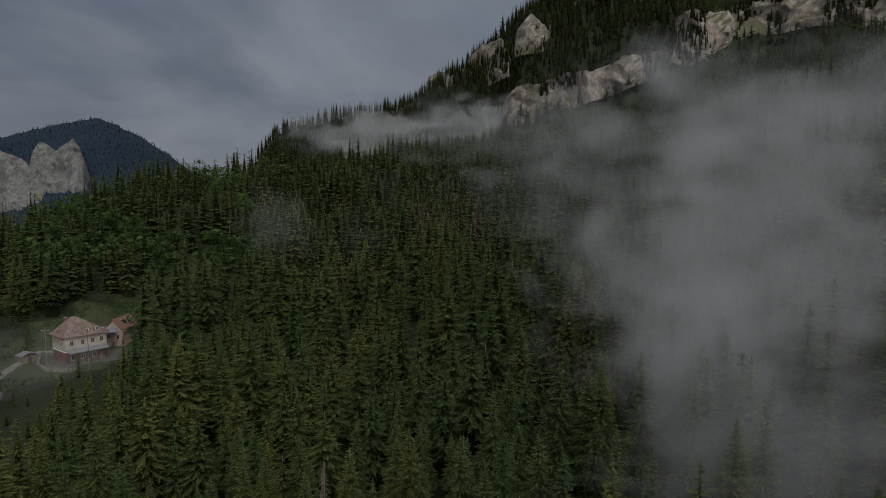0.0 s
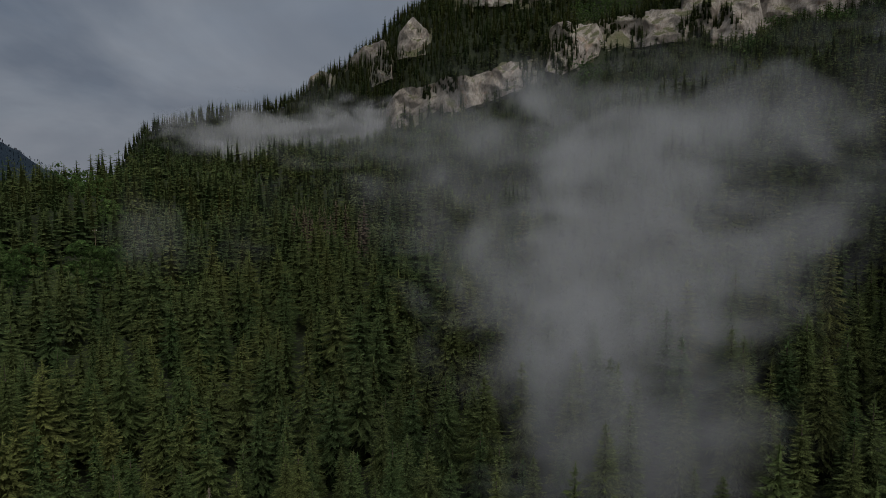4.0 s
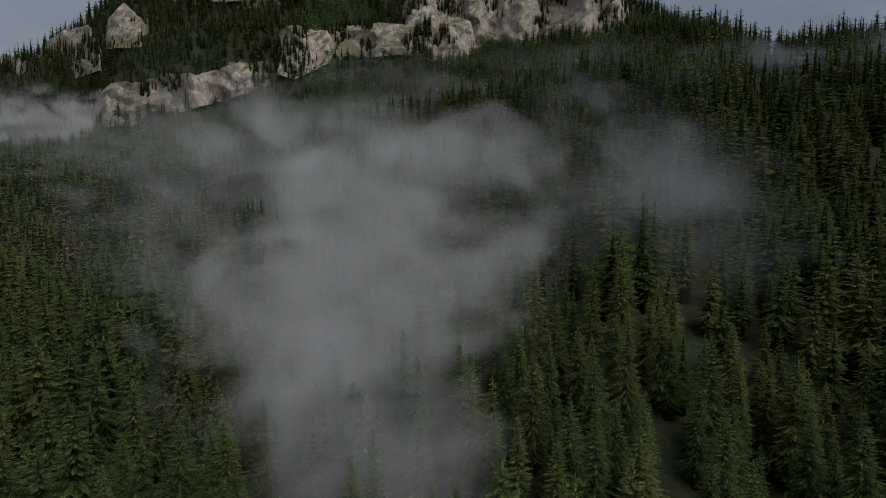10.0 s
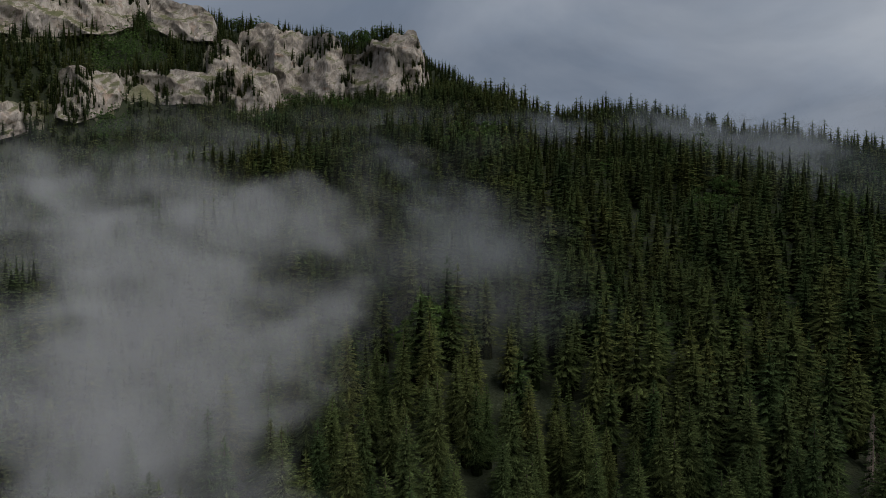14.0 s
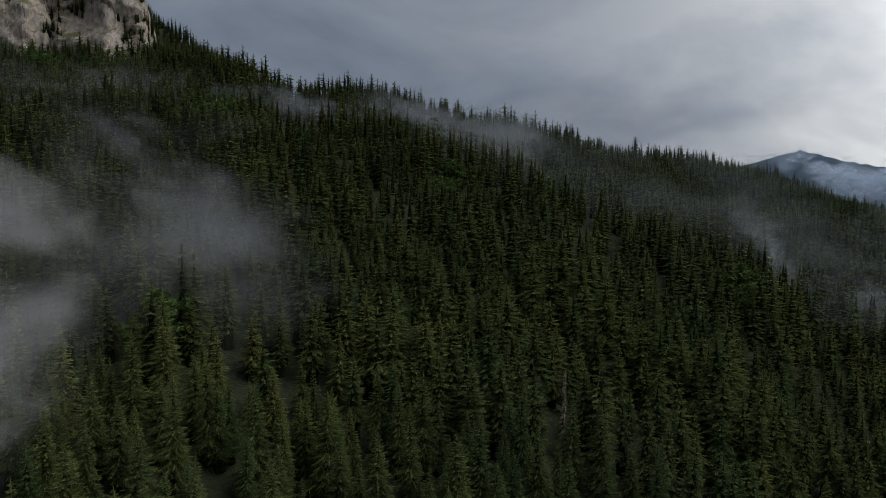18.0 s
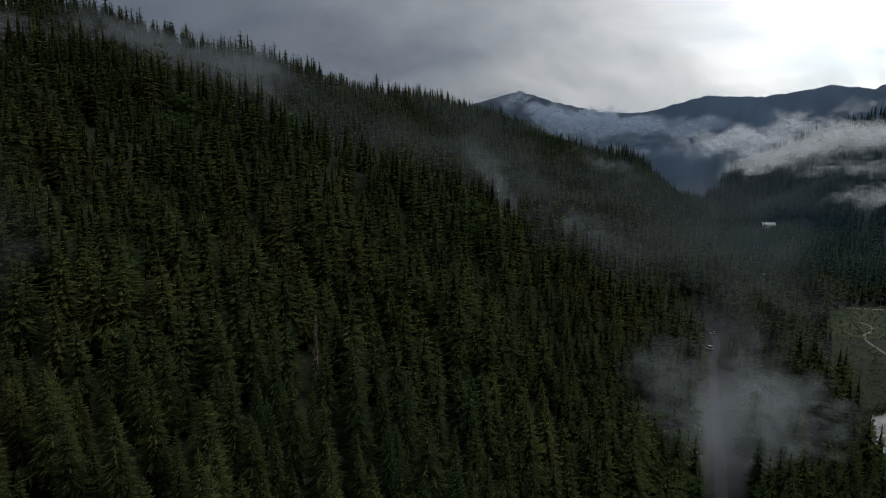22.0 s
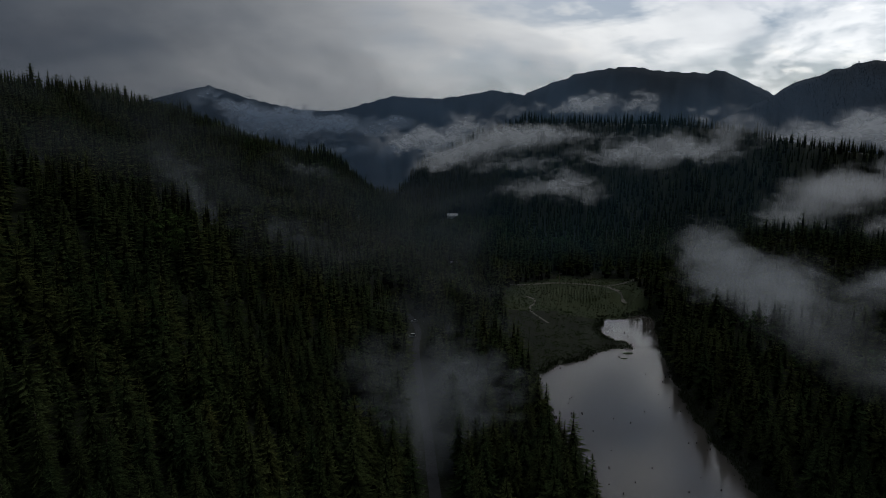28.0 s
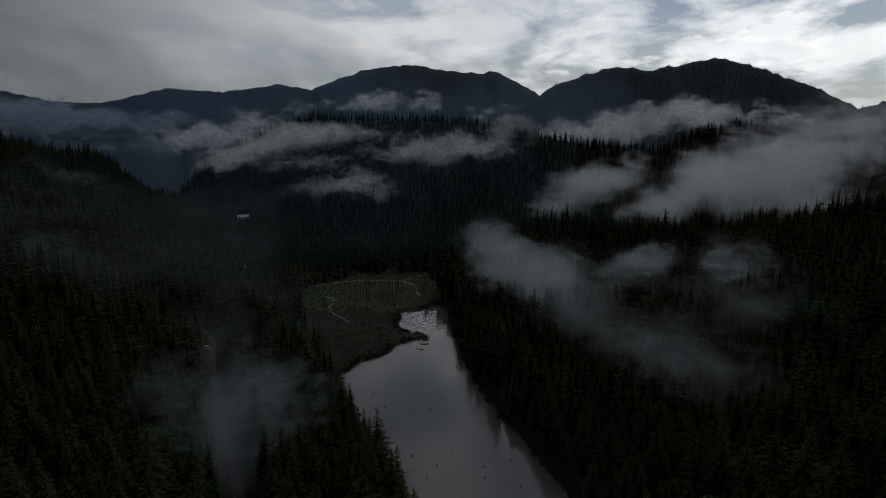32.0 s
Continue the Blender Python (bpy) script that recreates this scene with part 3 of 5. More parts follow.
        if limit < 1500 and fbm(np.array([m[i, j] / 30]), np.array([n[i, j] / 26]))[0] > 0.13:
            LEDGES.append((*verts.reshape(nu, nv, 3)[i, j], 8 + 9 * rs.rand()))
    return tagged(ob, label, "cliff", kind="structure")


CLEARED, LEDGES = [], []
# bearings of its two ends, then the angles of foot and rim
CLIFFS = [
    (4.5, 18.5, (4.9, 5.5, 6.3, 7.1, 8.0, 9.2), (7.3, 7.9, 8.3, 8.7, 9.4, 10.1), 1),
    (18.8, 24.3, (10.0, 9.6, 10.4, 11.4), (11.7, 13.0, 13.0, 12.8), 12),
    (22.2, 33.8, (11.3, 11.5, 11.7, 11.7), (13.4, 13.2, 13.1, 14.0), 2),
    (30.0, 33.3, (13.1, 12.7, 12.6), (15.4, 16.1, 15.9), 13),
    (32.2, 36.6, (10.1, 10.3, 10.8), (11.6, 14.1, 13.5), 3),
    (32.2, 37.6, (13.0, 13.1, 12.9), (16.7, 17.4, 17.3), 4),
    (35.0, 42.5, (12.6, 11.6, 11.6, 12.2), (17.3, 17.8, 17.7, 16.8), 5),
    (40.7, 49.5, (12.0, 12.3, 12.5, 13.0), (15.4, 16.4, 17.9, 17.3), 6),
    (11.0, 27.2, (15.3, 15.1, 15.6, 16.2, 18.1), (16.3, 19.2, 20.5, 20.7, 19.4), 7),
    (25.4, 31.5, (17.1, 16.6, 16.4, 16.5), (18.3, 18.5, 18.4, 17.6), 8),
    (6.0, 9.4, (10.8, 11.2, 11.6), (11.8, 13.8, 12.2), 9),
    (1.5, 5.6, (9.5, 10.2, 11.2), (9.9, 11.1, 11.9), 10),
    (3.8, 6.0, (8.6, 9.0, 9.4), (9.2, 11.0, 10.6), 11),
    (-1.6, 0.8, (8.2, 8.4, 8.6), (8.6, 9.4, 9.0), 14),
]
for az0, az1, bottoms, tops, seed in CLIFFS:
    cliff(az0, az1, bottoms, tops, "pale grey weathered limestone cliff among spruces", seed * 1.7)
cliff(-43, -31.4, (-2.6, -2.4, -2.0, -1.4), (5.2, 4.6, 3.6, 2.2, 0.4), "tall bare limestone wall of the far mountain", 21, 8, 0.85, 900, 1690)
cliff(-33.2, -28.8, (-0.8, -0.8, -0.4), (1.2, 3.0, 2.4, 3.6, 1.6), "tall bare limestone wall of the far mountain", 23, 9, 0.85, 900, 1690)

build_ground()


# ---- trees ----
def profile(k):
    """How far the boughs reach at the height k, as a share of the widest."""
    return min(1.0, 1.14 * (1 - k) ** 0.76) * min(1.0, 0.70 + 1.6 * k)


def crown_arrays(rng, whorls, per, twigs, base=0.10, radius=0.145):
    """Triangles of a spruce crown of height 1, and each corner's paleness, from dark core to bough tip and top."""
    V, T, tip = [], [], []

    def tri(a, b, c, ta, tb, tc):
        i = len(V)
        V.extend([a, b, c])
        # young growth, and the light on crown tops, painted paler towards the top
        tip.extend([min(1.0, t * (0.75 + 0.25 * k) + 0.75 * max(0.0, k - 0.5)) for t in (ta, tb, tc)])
        T.append((i, i + 1, i + 2))
    lop = rng.random() * 6.283
    gap_at, gap_side = 0.15 + 0.5 * rng.random(), rng.random() * 6.283
    for w in range(whorls):
        k = ((w + 0.2 + 0.6 * rng.random()) / whorls) ** (1.06 if twigs >= 0 else 0.94)
        z = base + (0.97 - base) * k
        reach = radius * profile(k) * (0.84 + 0.32 * rng.random()) + (0.012 if twigs >= 0 else 0.018)
        turn = rng.random() * 6.283
        slope = 0.50 - 1.25 * (1 - k) ** 0.6 if k > 0.5 else -0.31 - 0.50 * (0.5 - k)
        for b in range(per):
            a = turn + 6.283 * (b + 0.7 * rng.random()) / per
            L = reach * (0.62 + 0.5 * rng.random()) * (1 + 0.14 * math.cos(a - lop))
            if abs(k - gap_at) < 0.05 and math.cos(a - gap_side) > 0.3:
                L *= 0.6
            zz = z + (rng.random() - 0.5) * 0.6 / whorls
            fall = slope + 0.24 * (rng.random() - 0.5)
            ca, sa = math.cos(a), math.sin(a)

            def pt(s, side, low):
                return (ca * L * s - sa * side, sa * L * s + ca * side, zz + L * (fall * s + 0.20 * (1 - k) * s * s) - low)
            if twigs < 0:
                wd = L * 0.30 + 0.004
                tri(pt(0.10, 0, -0.006), pt(0.74, wd, 0.010), pt(1.06, 0, 0), 0.1, 0.75, 1.0)
                tri(pt(0.10, 0, -0.006), pt(1.06, 0, 0), pt(0.74, -wd, 0.010), 0.1, 1.0, 0.75)
                continue
            wd = L * (0.07 if twigs > 2 else 0.12 if twigs > 1 else 0.20) + 0.002
            tri(pt(0.08, 0, -0.006), pt(0.66, wd, 0.004), pt(1.05, 0, 0), 0.0, 0.75, 1.0)
            tri(pt(0.08, 0, -0.006), pt(1.05, 0, 0), pt(0.66, -wd, 0.004), 0.0, 1.0, 0.75)
            for q in range(twigs):
                s0 = 0.20 + 0.68 * (q + rng.random() * 0.6) / twigs
                for sg in (-1, 1):
                    out = sg * L * (0.42 - 0.28 * s0) * (0.7 + 0.6 * rng.random())
                    hang = L * (0.05 + 0.16 * rng.random()) * (1.2 - k)
                    half = 0.048 if twigs > 2 else 0.085
                    tri(pt(s0 - half, 0, -0.001), pt(s0 + half, 0, 0), pt(min(1.05, s0 + 0.20), out, hang), 0.2 + 0.4 * s0, 0.25 + 0.5 * s0, 0.6 + 0.4 * s0)
    # leader shoot, and an added core cone coloured dark as the crown's inner shade
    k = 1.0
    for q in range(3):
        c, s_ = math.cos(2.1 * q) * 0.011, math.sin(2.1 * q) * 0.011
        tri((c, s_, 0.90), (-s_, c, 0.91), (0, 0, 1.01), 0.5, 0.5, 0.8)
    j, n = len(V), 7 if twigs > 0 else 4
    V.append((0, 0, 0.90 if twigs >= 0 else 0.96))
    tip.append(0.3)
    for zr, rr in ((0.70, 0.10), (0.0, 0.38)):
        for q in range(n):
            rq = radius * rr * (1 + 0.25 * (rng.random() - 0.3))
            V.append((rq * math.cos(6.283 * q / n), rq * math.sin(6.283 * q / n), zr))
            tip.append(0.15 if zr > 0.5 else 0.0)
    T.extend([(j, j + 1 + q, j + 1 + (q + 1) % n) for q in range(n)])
    for q in range(n):
        a, b2 = j + 1 + q, j + 1 + (q + 1) % n
        T.extend([(a, a + n, b2 + n), (a, b2 + n, b2)])
    return np.array(V, float), np.array(T, int), np.array(tip, float)


def cone_arrays(rng, tiers, sides, radius=0.15, base=0.06, sprays=0):
    """A farther spruce of height 1: ragged skirts of boughs one over another, with loose sprays."""
    V, T, tip = [], [], []
    for t in range(tiers):
        k = t / tiers
        z0 = base + (0.985 - base) * k
        z1 = min(1.02, z0 + (1 - base) * 1.75 / tiers)
        rad = radius * profile(k) * (0.9 + 0.25 * rng.random()) + 0.006
        j = len(V)
        V.append((0, 0, z1))
        tip.append(0.15)
        ph = rng.random() * 6.28
        for s in range(sides * 2):
            out = s % 2 == 0
            q = rad * ((0.78 + 0.45 * rng.random()) if out else 0.42 + 0.15 * rng.random())
            a = ph + 6.283 * (s + 0.5 * rng.random()) / (sides * 2)
            V.append((q * math.cos(a), q * math.sin(a), z0 + (rng.random() - 0.6) * 0.6 / tiers if out else z0 + 0.35 / tiers))
            tip.append(1.0 if out else 0.2)
        for s in range(sides * 2):
            T.append((j, j + 1 + s, j + 1 + (s + 1) % (sides * 2)))
    for q in range(sprays):
        k = 0.97 * q / sprays
        z = base + (1 - base) * k
        L = radius * profile(k) * (0.85 + 0.35 * rng.random()) + 0.01
        a = rng.random() * 6.283
        ca, sa, w = math.cos(a), math.sin(a), L * 0.16
        i = len(V)
        V.extend([(ca * L * 0.35 - sa * w, sa * L * 0.35 + ca * w, z), (ca * L * 0.35 + sa * w, sa * L * 0.35 - ca * w, z), (ca * L, sa * L, z - L * (0.2 + 0.4 * (1 - k)))])
        tip.extend([0.3, 0.3, 1.0])
        T.append((i, i + 1, i + 2))
    return np.array(V, float), np.array(T, int), np.array(tip, float)


def leafy_arrays(rng, clumps, leaf):
    """A broadleaved crown of height 1: leaf sprays over many lumps."""
    V, T, tip = [], [], []
    for c in range(clumps):
        a, k = rng.random() * 6.283, rng.random()
        rr = 0.30 * math.sin(math.pi * (0.12 + 0.80 * k)) * (0.55 + 0.5 * rng.random())
        cx, cy, cz = rr * math.cos(a), rr * math.sin(a), 0.24 + 0.70 * k
        for q in range(leaf):
            d = np.array([rng.gauss(0, 1), rng.gauss(0, 1), rng.gauss(0, 0.7)])
            d /= np.linalg.norm(d) + 1e-6
            p = np.array([cx, cy, cz]) + d * 0.075 * rng.random() ** 0.4
            e = np.cross(d, (rng.gauss(0, 1), rng.gauss(0, 1), rng.gauss(0, 1)))
            e /= np.linalg.norm(e) + 1e-6
            f = np.cross(d, e)
            s = 0.034 * (0.6 + 0.8 * rng.random())
            j = len(V)
            V.extend([p + e * s, p - e * s * 0.6 + f * s, p - e * s * 0.6 - f * s])
            T.append((j, j + 1, j + 2))
            # leaves paler on a lump's upper side: top light put into the colour
            tip.extend([0.5 + 0.4 * d[2]] * 3)
    return np.array(V, float), np.array(T, int), np.clip(np.array(tip, float), 0, 1)


def stand(name, x, y, z, h, templates, pick, label, mat, category="forest", wide=1.0):
    """Many trees joined into one mesh."""
    rs = np.random.RandomState(len(x))
    VV, TT, PP, HH, base = [], [], [], [], 0
    for k, (V, T, tip) in enumerate(templates):
        sel = np.nonzero(pick == k)[0]
        if not len(sel):
            continue
        a = rs.rand(len(sel)) * 6.283
        hs = h[sel][:, None]
        w = hs * wide * (0.85 + 0.35 * rs.rand(len(sel)))[:, None]
        c, s = np.cos(a)[:, None], np.sin(a)[:, None]
        P = np.stack([(V[:, 0] * c - V[:, 1] * s) * w + x[sel][:, None], (V[:, 0] * s + V[:, 1] * c) * w + y[sel][:, None], V[:, 2] * hs + z[sel][:, None]], -1)
        n = len(V)
        VV.append(P.reshape(-1, 3))
        PP.append(np.tile(tip, len(sel)))
        HH.append(np.repeat(rs.rand(len(sel)), len(V)))
        TT.append((T[None] + (base + np.arange(len(sel)) * n)[:, None, None]).reshape(-1, 3))
        base += n * len(sel)
    if not VV:
        return None
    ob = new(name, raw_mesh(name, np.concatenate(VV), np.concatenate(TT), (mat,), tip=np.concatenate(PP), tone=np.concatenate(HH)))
    return tagged(ob, label, category, kind="stuff")


def scatter(az0, az1, r0, r1, step, seed):
    """Jittered grid of places in a sector."""
    rs = np.random.RandomState(seed)
    g = np.arange(-r1, r1, step)
    X, Y = np.meshgrid(g, g)
    X = X.ravel() + (rs.rand(X.size) - 0.5) * step * 0.95
    Y = Y.ravel() + (rs.rand(Y.size) - 0.5) * step * 0.95
    r, az = np.hypot(X, Y), (np.degrees(np.arctan2(X, Y)) + 60) % 360 - 60
    keep = (r > r0) & (r <= r1) & (az >= az0) & (az < az1)
    return X[keep], Y[keep], rs


def wooded(x, y):
    """Where trees stand: not on water, road, meadow or by the house."""
    hx, hy = plan(*HOUSE_AT)
    ok = (lake_side(x, y) > 2.5) & ~meadow(x, y) & (to_line(x, y, ROAD_XY) > 6.5) & (np.hypot(x - hx, y - hy) > 17)
    # bare rock carries few trees
    r, az = np.hypot(x, y), np.degrees(np.arctan2(x, y))
    for a, q, size in ((-27.3, 236, 9), (123.1, 915, 48), (27.0, 862, 12), (27.0, 842, 12), (123.5, 575, 12), (125.6, 464, 8)):
        cx, cy = plan(a, q)
        ok &= np.hypot(x - cx, y - cy) > size
    ok &= ~((az > 130.5) & (az < 139.4) & (r > 295) & (r < 420))
    lone = fbm(x / 7, y / 7, 2) > 0.30
    for az0, az1, a1, rf, tall in CLEARED:
        m = (az1 - az0) * 0.06
        foot = np.interp(az, a1, rf)
        ok &= ~((az > az0 + m) & (az < az1 - m) & (r > foot - 10 * tall) & (r < foot + 30 * tall)) | lone & (r > foot + 14 * tall)
    return ok


def seen_line(x, y, z, top):
    return np.degrees(np.arctan2(z + top - 110, np.hypot(x, y)))


def young(x, y, z, h):
    """Trees below the villa's yard are young and leave its view open."""
    r, az = np.hypot(x, y), np.degrees(np.arctan2(x, y))
    fall = np.interp(az, [-36, -35, -34.4, -33.6, -33, -32.2, -31.7, -31.2, -30.8, -30.4, -30, -29, -28, -27.2, -26, -24, -22, -20], [16.5, 16, 17.4, 16.4, 16.6, 15.5, 14, 14.8, 14.4, 12.3, 14.3, 14.2, 14, 12, 11.6, 11.4, 11.2, 9.8])
    room = 99 - r * np.tan(np.radians(fall)) - z
    low = (az > -37) & (az < -20.0) & (r > 90) & (r < np.where(az < -27, 235, 205))
    return np.where(low, np.clip(room, 3.0, h), h)


def plant():
    rng = random.Random(3)
    mid = [crown_arrays(rng, 17, 8, 2, 0.20, r) for r in (0.175, 0.20, 0.185, 0.215, 0.16)]
    half = [crown_arrays(rng, 11, 6, 0, 0.14, r) for r in (0.185, 0.205, 0.23)]
    fine = [crown_arrays(rng, 13, 7, 1, 0.14, r) for r in (0.18, 0.20, 0.22)]
    thin = [crown_arrays(rng, 8, 5, -1, 0.28, r) for r in (0.205, 0.23, 0.25)]
    far = [crown_arrays(rng, 5, 4, -1, 0.15, 0.21), crown_arrays(rng, 5, 4, -1, 0.15, 0.24)]
    tiny = [cone_arrays(rng, 2, 3, 0.17), cone_arrays(rng, 2, 3, 0.2)]
    leafy_mid = [leafy_arrays(rng, 34, 12), leafy_arrays(rng, 38, 11)]
    leafy_far = [leafy_arrays(rng, 16, 7), leafy_arrays(rng, 15, 7)]

    # nearest trees, each a thing of its own
    x, y, rs = scatter(-60, 300, 20, 156, 7.2, 11)
    ok = wooded(x, y)
    x, y = x[ok], y[ok]
    z = height(x, y)
    h = young(x, y, z, 13 + 13.5 * rs.rand(len(x)) ** 0.8)
    r, az = np.hypot(x, y), np.degrees(np.arctan2(x, y))
    order = np.argsort(np.where((r > 86) & (az > -37) & (az < 116), r + 0.25 * np.abs(az - 50), 1e6))
    single = np.zeros(len(x), bool)
    single[order[:290]] = True
    kinds = []
    for k in range(5):
        rn = random.Random(20 + k)
        V, T, tip = crown_arrays(rn, 38, 9, 4, radius=(0.155, 0.18, 0.165, 0.195, 0.145)[k], base=0.14)
        tr = 7
        rings = [(0.013, 0.0), (0.009, 0.45), (0.003, 0.97)]
        tv = [(q * math.cos(6.283 * s / tr), q * math.sin(6.283 * s / tr), zz) for q, zz in rings for s in range(tr)]
        tf = [(m * tr + s, m * tr + (s + 1) % tr, (m + 1) * tr + (s + 1) % tr, (m + 1) * tr + s) for m in range(2) for s in range(tr)]
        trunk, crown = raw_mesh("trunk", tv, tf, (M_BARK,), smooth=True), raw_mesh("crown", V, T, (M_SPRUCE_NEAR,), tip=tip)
        kinds.append((trunk, crown))
    words = ("tall dark green spruce with drooping boughs in the forest", "slender green spruce standing among other spruces",
             "broad yellowish-green spruce with a pointed top")
    for n, i in enumerate(np.nonzero(single)[0]):
        trunk, crown = kinds[n % 5]
        e = new("spruce_tree")
        tagged(e, words[0 if h[i] > 21 else 1 if n % 5 in (0, 4) else 2], "tree", "spruces of the near slope")
        e.matrix_world = pose(x[i], y[i], z[i] - 0.3, 0, 0, rs.rand() * 360) @ Matrix.Diagonal((h[i] * (0.86 + 0.28 * rs.rand()),) * 2 + (h[i], 1))
        for nm, me in (("trunk", trunk), ("crown", crown)):
            o = new(nm, me)
            o.parent = e
    # tall dark spruces that rise before the yard and the clearing
    for n, (b, q, tall) in enumerate(((-26.3, 166, 29), (-25.3, 158, 31), (-24.7, 186, 31), (-24.0, 170, 27), (-22.9, 160, 30), (-21.8, 175, 27), (-33.6, 128, 22))):
        px, py = plan(b, q)
        e = tagged(new("spruce_tree"), "tall dark green spruce with drooping boughs in the forest", "tree", "spruces of the near slope")
        e.matrix_world = pose(px, py, ground_at(b, q) - 0.3, 0, 0, 67 * n) @ Matrix.Diagonal((tall, tall, tall, 1))
        for nm, me in zip(("trunk", "crown"), kinds[n % 5]):
            new(nm, me).parent = e
    rest = ~single
    seen = rest & (az > -45) & (az < 185) & (r > 80)
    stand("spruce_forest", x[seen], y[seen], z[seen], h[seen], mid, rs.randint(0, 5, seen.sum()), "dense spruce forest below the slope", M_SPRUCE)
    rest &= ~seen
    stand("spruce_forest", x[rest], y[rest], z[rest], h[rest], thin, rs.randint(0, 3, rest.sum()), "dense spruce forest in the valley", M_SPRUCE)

    q = np.array(LEDGES)
    stand("cliff_spruces", q[:, 0], q[:, 1], q[:, 2] - 1.5, q[:, 3], far, rs.randint(0, 2, len(q)), "small dark spruces clinging to rock ledges", M_SPRUCE, "tree")
    # slopes up to the first crests
    for name, a0, a1, r0, r1, step, tpl, seed in (
            ("spruce_forest", -45, 60, 156, 260, 7.5, mid, 12), ("spruce_forest", 60, 185, 156, 260, 7.5, mid, 13),
            ("spruce_forest", -45, 60, 260, 340, 7.8, fine, 22), ("spruce_forest", 60, 185, 260, 340, 7.8, fine, 23),
            ("spruce_forest", -45, 60, 340, 430, 8.0, half, 24), ("spruce_forest", 60, 185, 340, 430, 8.0, half, 25),
            ("spruce_forest", -45, 60, 430, 760, 8.2, thin, 14), ("spruce_forest", 60, 128, 430, 1000, 8.4, thin, 15),
            ("spruce_forest", 128, 185, 430, 700, 8.4, thin, 18),
            ("spruce_forest", -25, 60, 760, 1010, 6.0, far, 16), ("spruce_forest", 112, 185, 700, 1260, 9.8, far, 17),
            ("far_spruce_forest", -50, -12, 900, 1760, 10.0, tiny, 19), ("far_spruce_forest", 140, 190, 1700, 2230, 11.0, tiny, 20)):
        x, y, rs = scatter(a0, a1, r0, r1, step, seed)
        az = np.degrees(np.arctan2(x, y))
        behind = np.hypot(x, y) - along(az, CREST, 1)
        ok = wooded(x, y) & ((behind < 70) | (az > 112) | (az < 56) & (az > -25) | (r1 > 1700))
        x, y = x[ok], y[ok]
        z = height(x, y)
        h = young(x, y, z, (15 if r1 < 500 else 12.5) + (14 if r1 < 500 else 12.5) * rs.rand(len(x)) ** 0.9) * (0.28 if r1 > 1700 else 1.0) * np.clip(0.92 + 0.5 * fbm(x / 22, y / 22, 2), 0.6, 1.25)
        az = np.degrees(np.arctan2(x, y))
        rr = np.hypot(x, y)
        leafy = fbm(x / 45 + 9, y / 45) + 0.30 * ((az > -36) & (az < -17) & (rr > 280) & (rr < 470)) + 0.28 * ((az > 22) & (az < 50) & (rr > 540)) > 0.52
        leafy &= rr < 900
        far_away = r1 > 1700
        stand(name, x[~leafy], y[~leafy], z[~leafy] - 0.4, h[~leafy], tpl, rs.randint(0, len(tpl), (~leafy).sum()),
              "dense dark spruce forest covering the mountainside", M_FAR_HAZED if far_away else M_SPRUCE, wide=1.4 if far_away else 1.1 if r1 < 500 else 1.0)
        if leafy.any():
            lt = leafy_mid if r1 < 400 else leafy_far
            stand("beech_wood", x[leafy], y[leafy], z[leafy] - 1, h[leafy] * 0.9, lt, rs.randint(0, len(lt), leafy.sum()),
                  "fresh green broadleaved trees between the spruces", M_LEAF, wide=1.2)


plant()


# ---- things: helpers ----
def part(name, bm, mat, parent=None, label=""):
    """Links a bmesh as one mesh object under a thing or a part."""
    me = bpy.data.meshes.new(name)
    bm.to_mesh(me)
    bm.free()
    me.materials.append(mat)
    ob = new(name, me)
    if parent is not None:
        ob.parent = parent
    if label:
        ob["label"] = label
    return ob


def slab(sx, sy, sz, x=0, y=0, z=0, bevel=0.0, bm=None):
    """A block with its base at z, bevelled edges."""
    b = bmesh.new()
    bmesh.ops.create_cube(b, size=1.0)
    for v in b.verts:
        v.co = Vector((v.co.x * sx + x, v.co.y * sy + y, (v.co.z + 0.5) * sz + z))
    if bevel:
        bmesh.ops.bevel(b, geom=b.edges[:], offset=bevel, segments=1, affect="EDGES")
    if bm is not None:
        tmp = bpy.data.meshes.new("tmp")
        b.to_mesh(tmp)
        b.free()
        bm.from_mesh(tmp)
        bpy.data.meshes.remove(tmp)
        return bm
    return b


def shell(points, faces):
    b = bmesh.new()
    vs = [b.verts.new(p) for p in points]
    for f in faces:
        b.faces.new([vs[i] for i in f])
    bmesh.ops.recalc_face_normals(b, faces=b.faces[:])
    return b


def hip_roof(w, d, z, h, over, ridge, shift=0.0, thick=0.25):
    """A hipped roof with eaves; ridge is the length of its top."""
    x, y, k = w / 2 + over, d / 2 + over, ridge / 2
    p = [(-x, -y, z), (x, -y, z), (x, y, z), (-x, y, z), (-k + shift, 0, z + h), (k + shift, 0, z + h)]
    low = [(-x, -y, z - thick), (x, -y, z - thick), (x, y, z - thick), (-x, y, z - thick)]
    return shell(p + low, [(0, 1, 5, 4), (1, 2, 5), (2, 3, 4, 5), (3, 0, 4), (6, 7, 1, 0), (7, 8, 2, 1), (8, 9, 3, 2), (9, 6, 0, 3), (9, 8, 7, 6)])


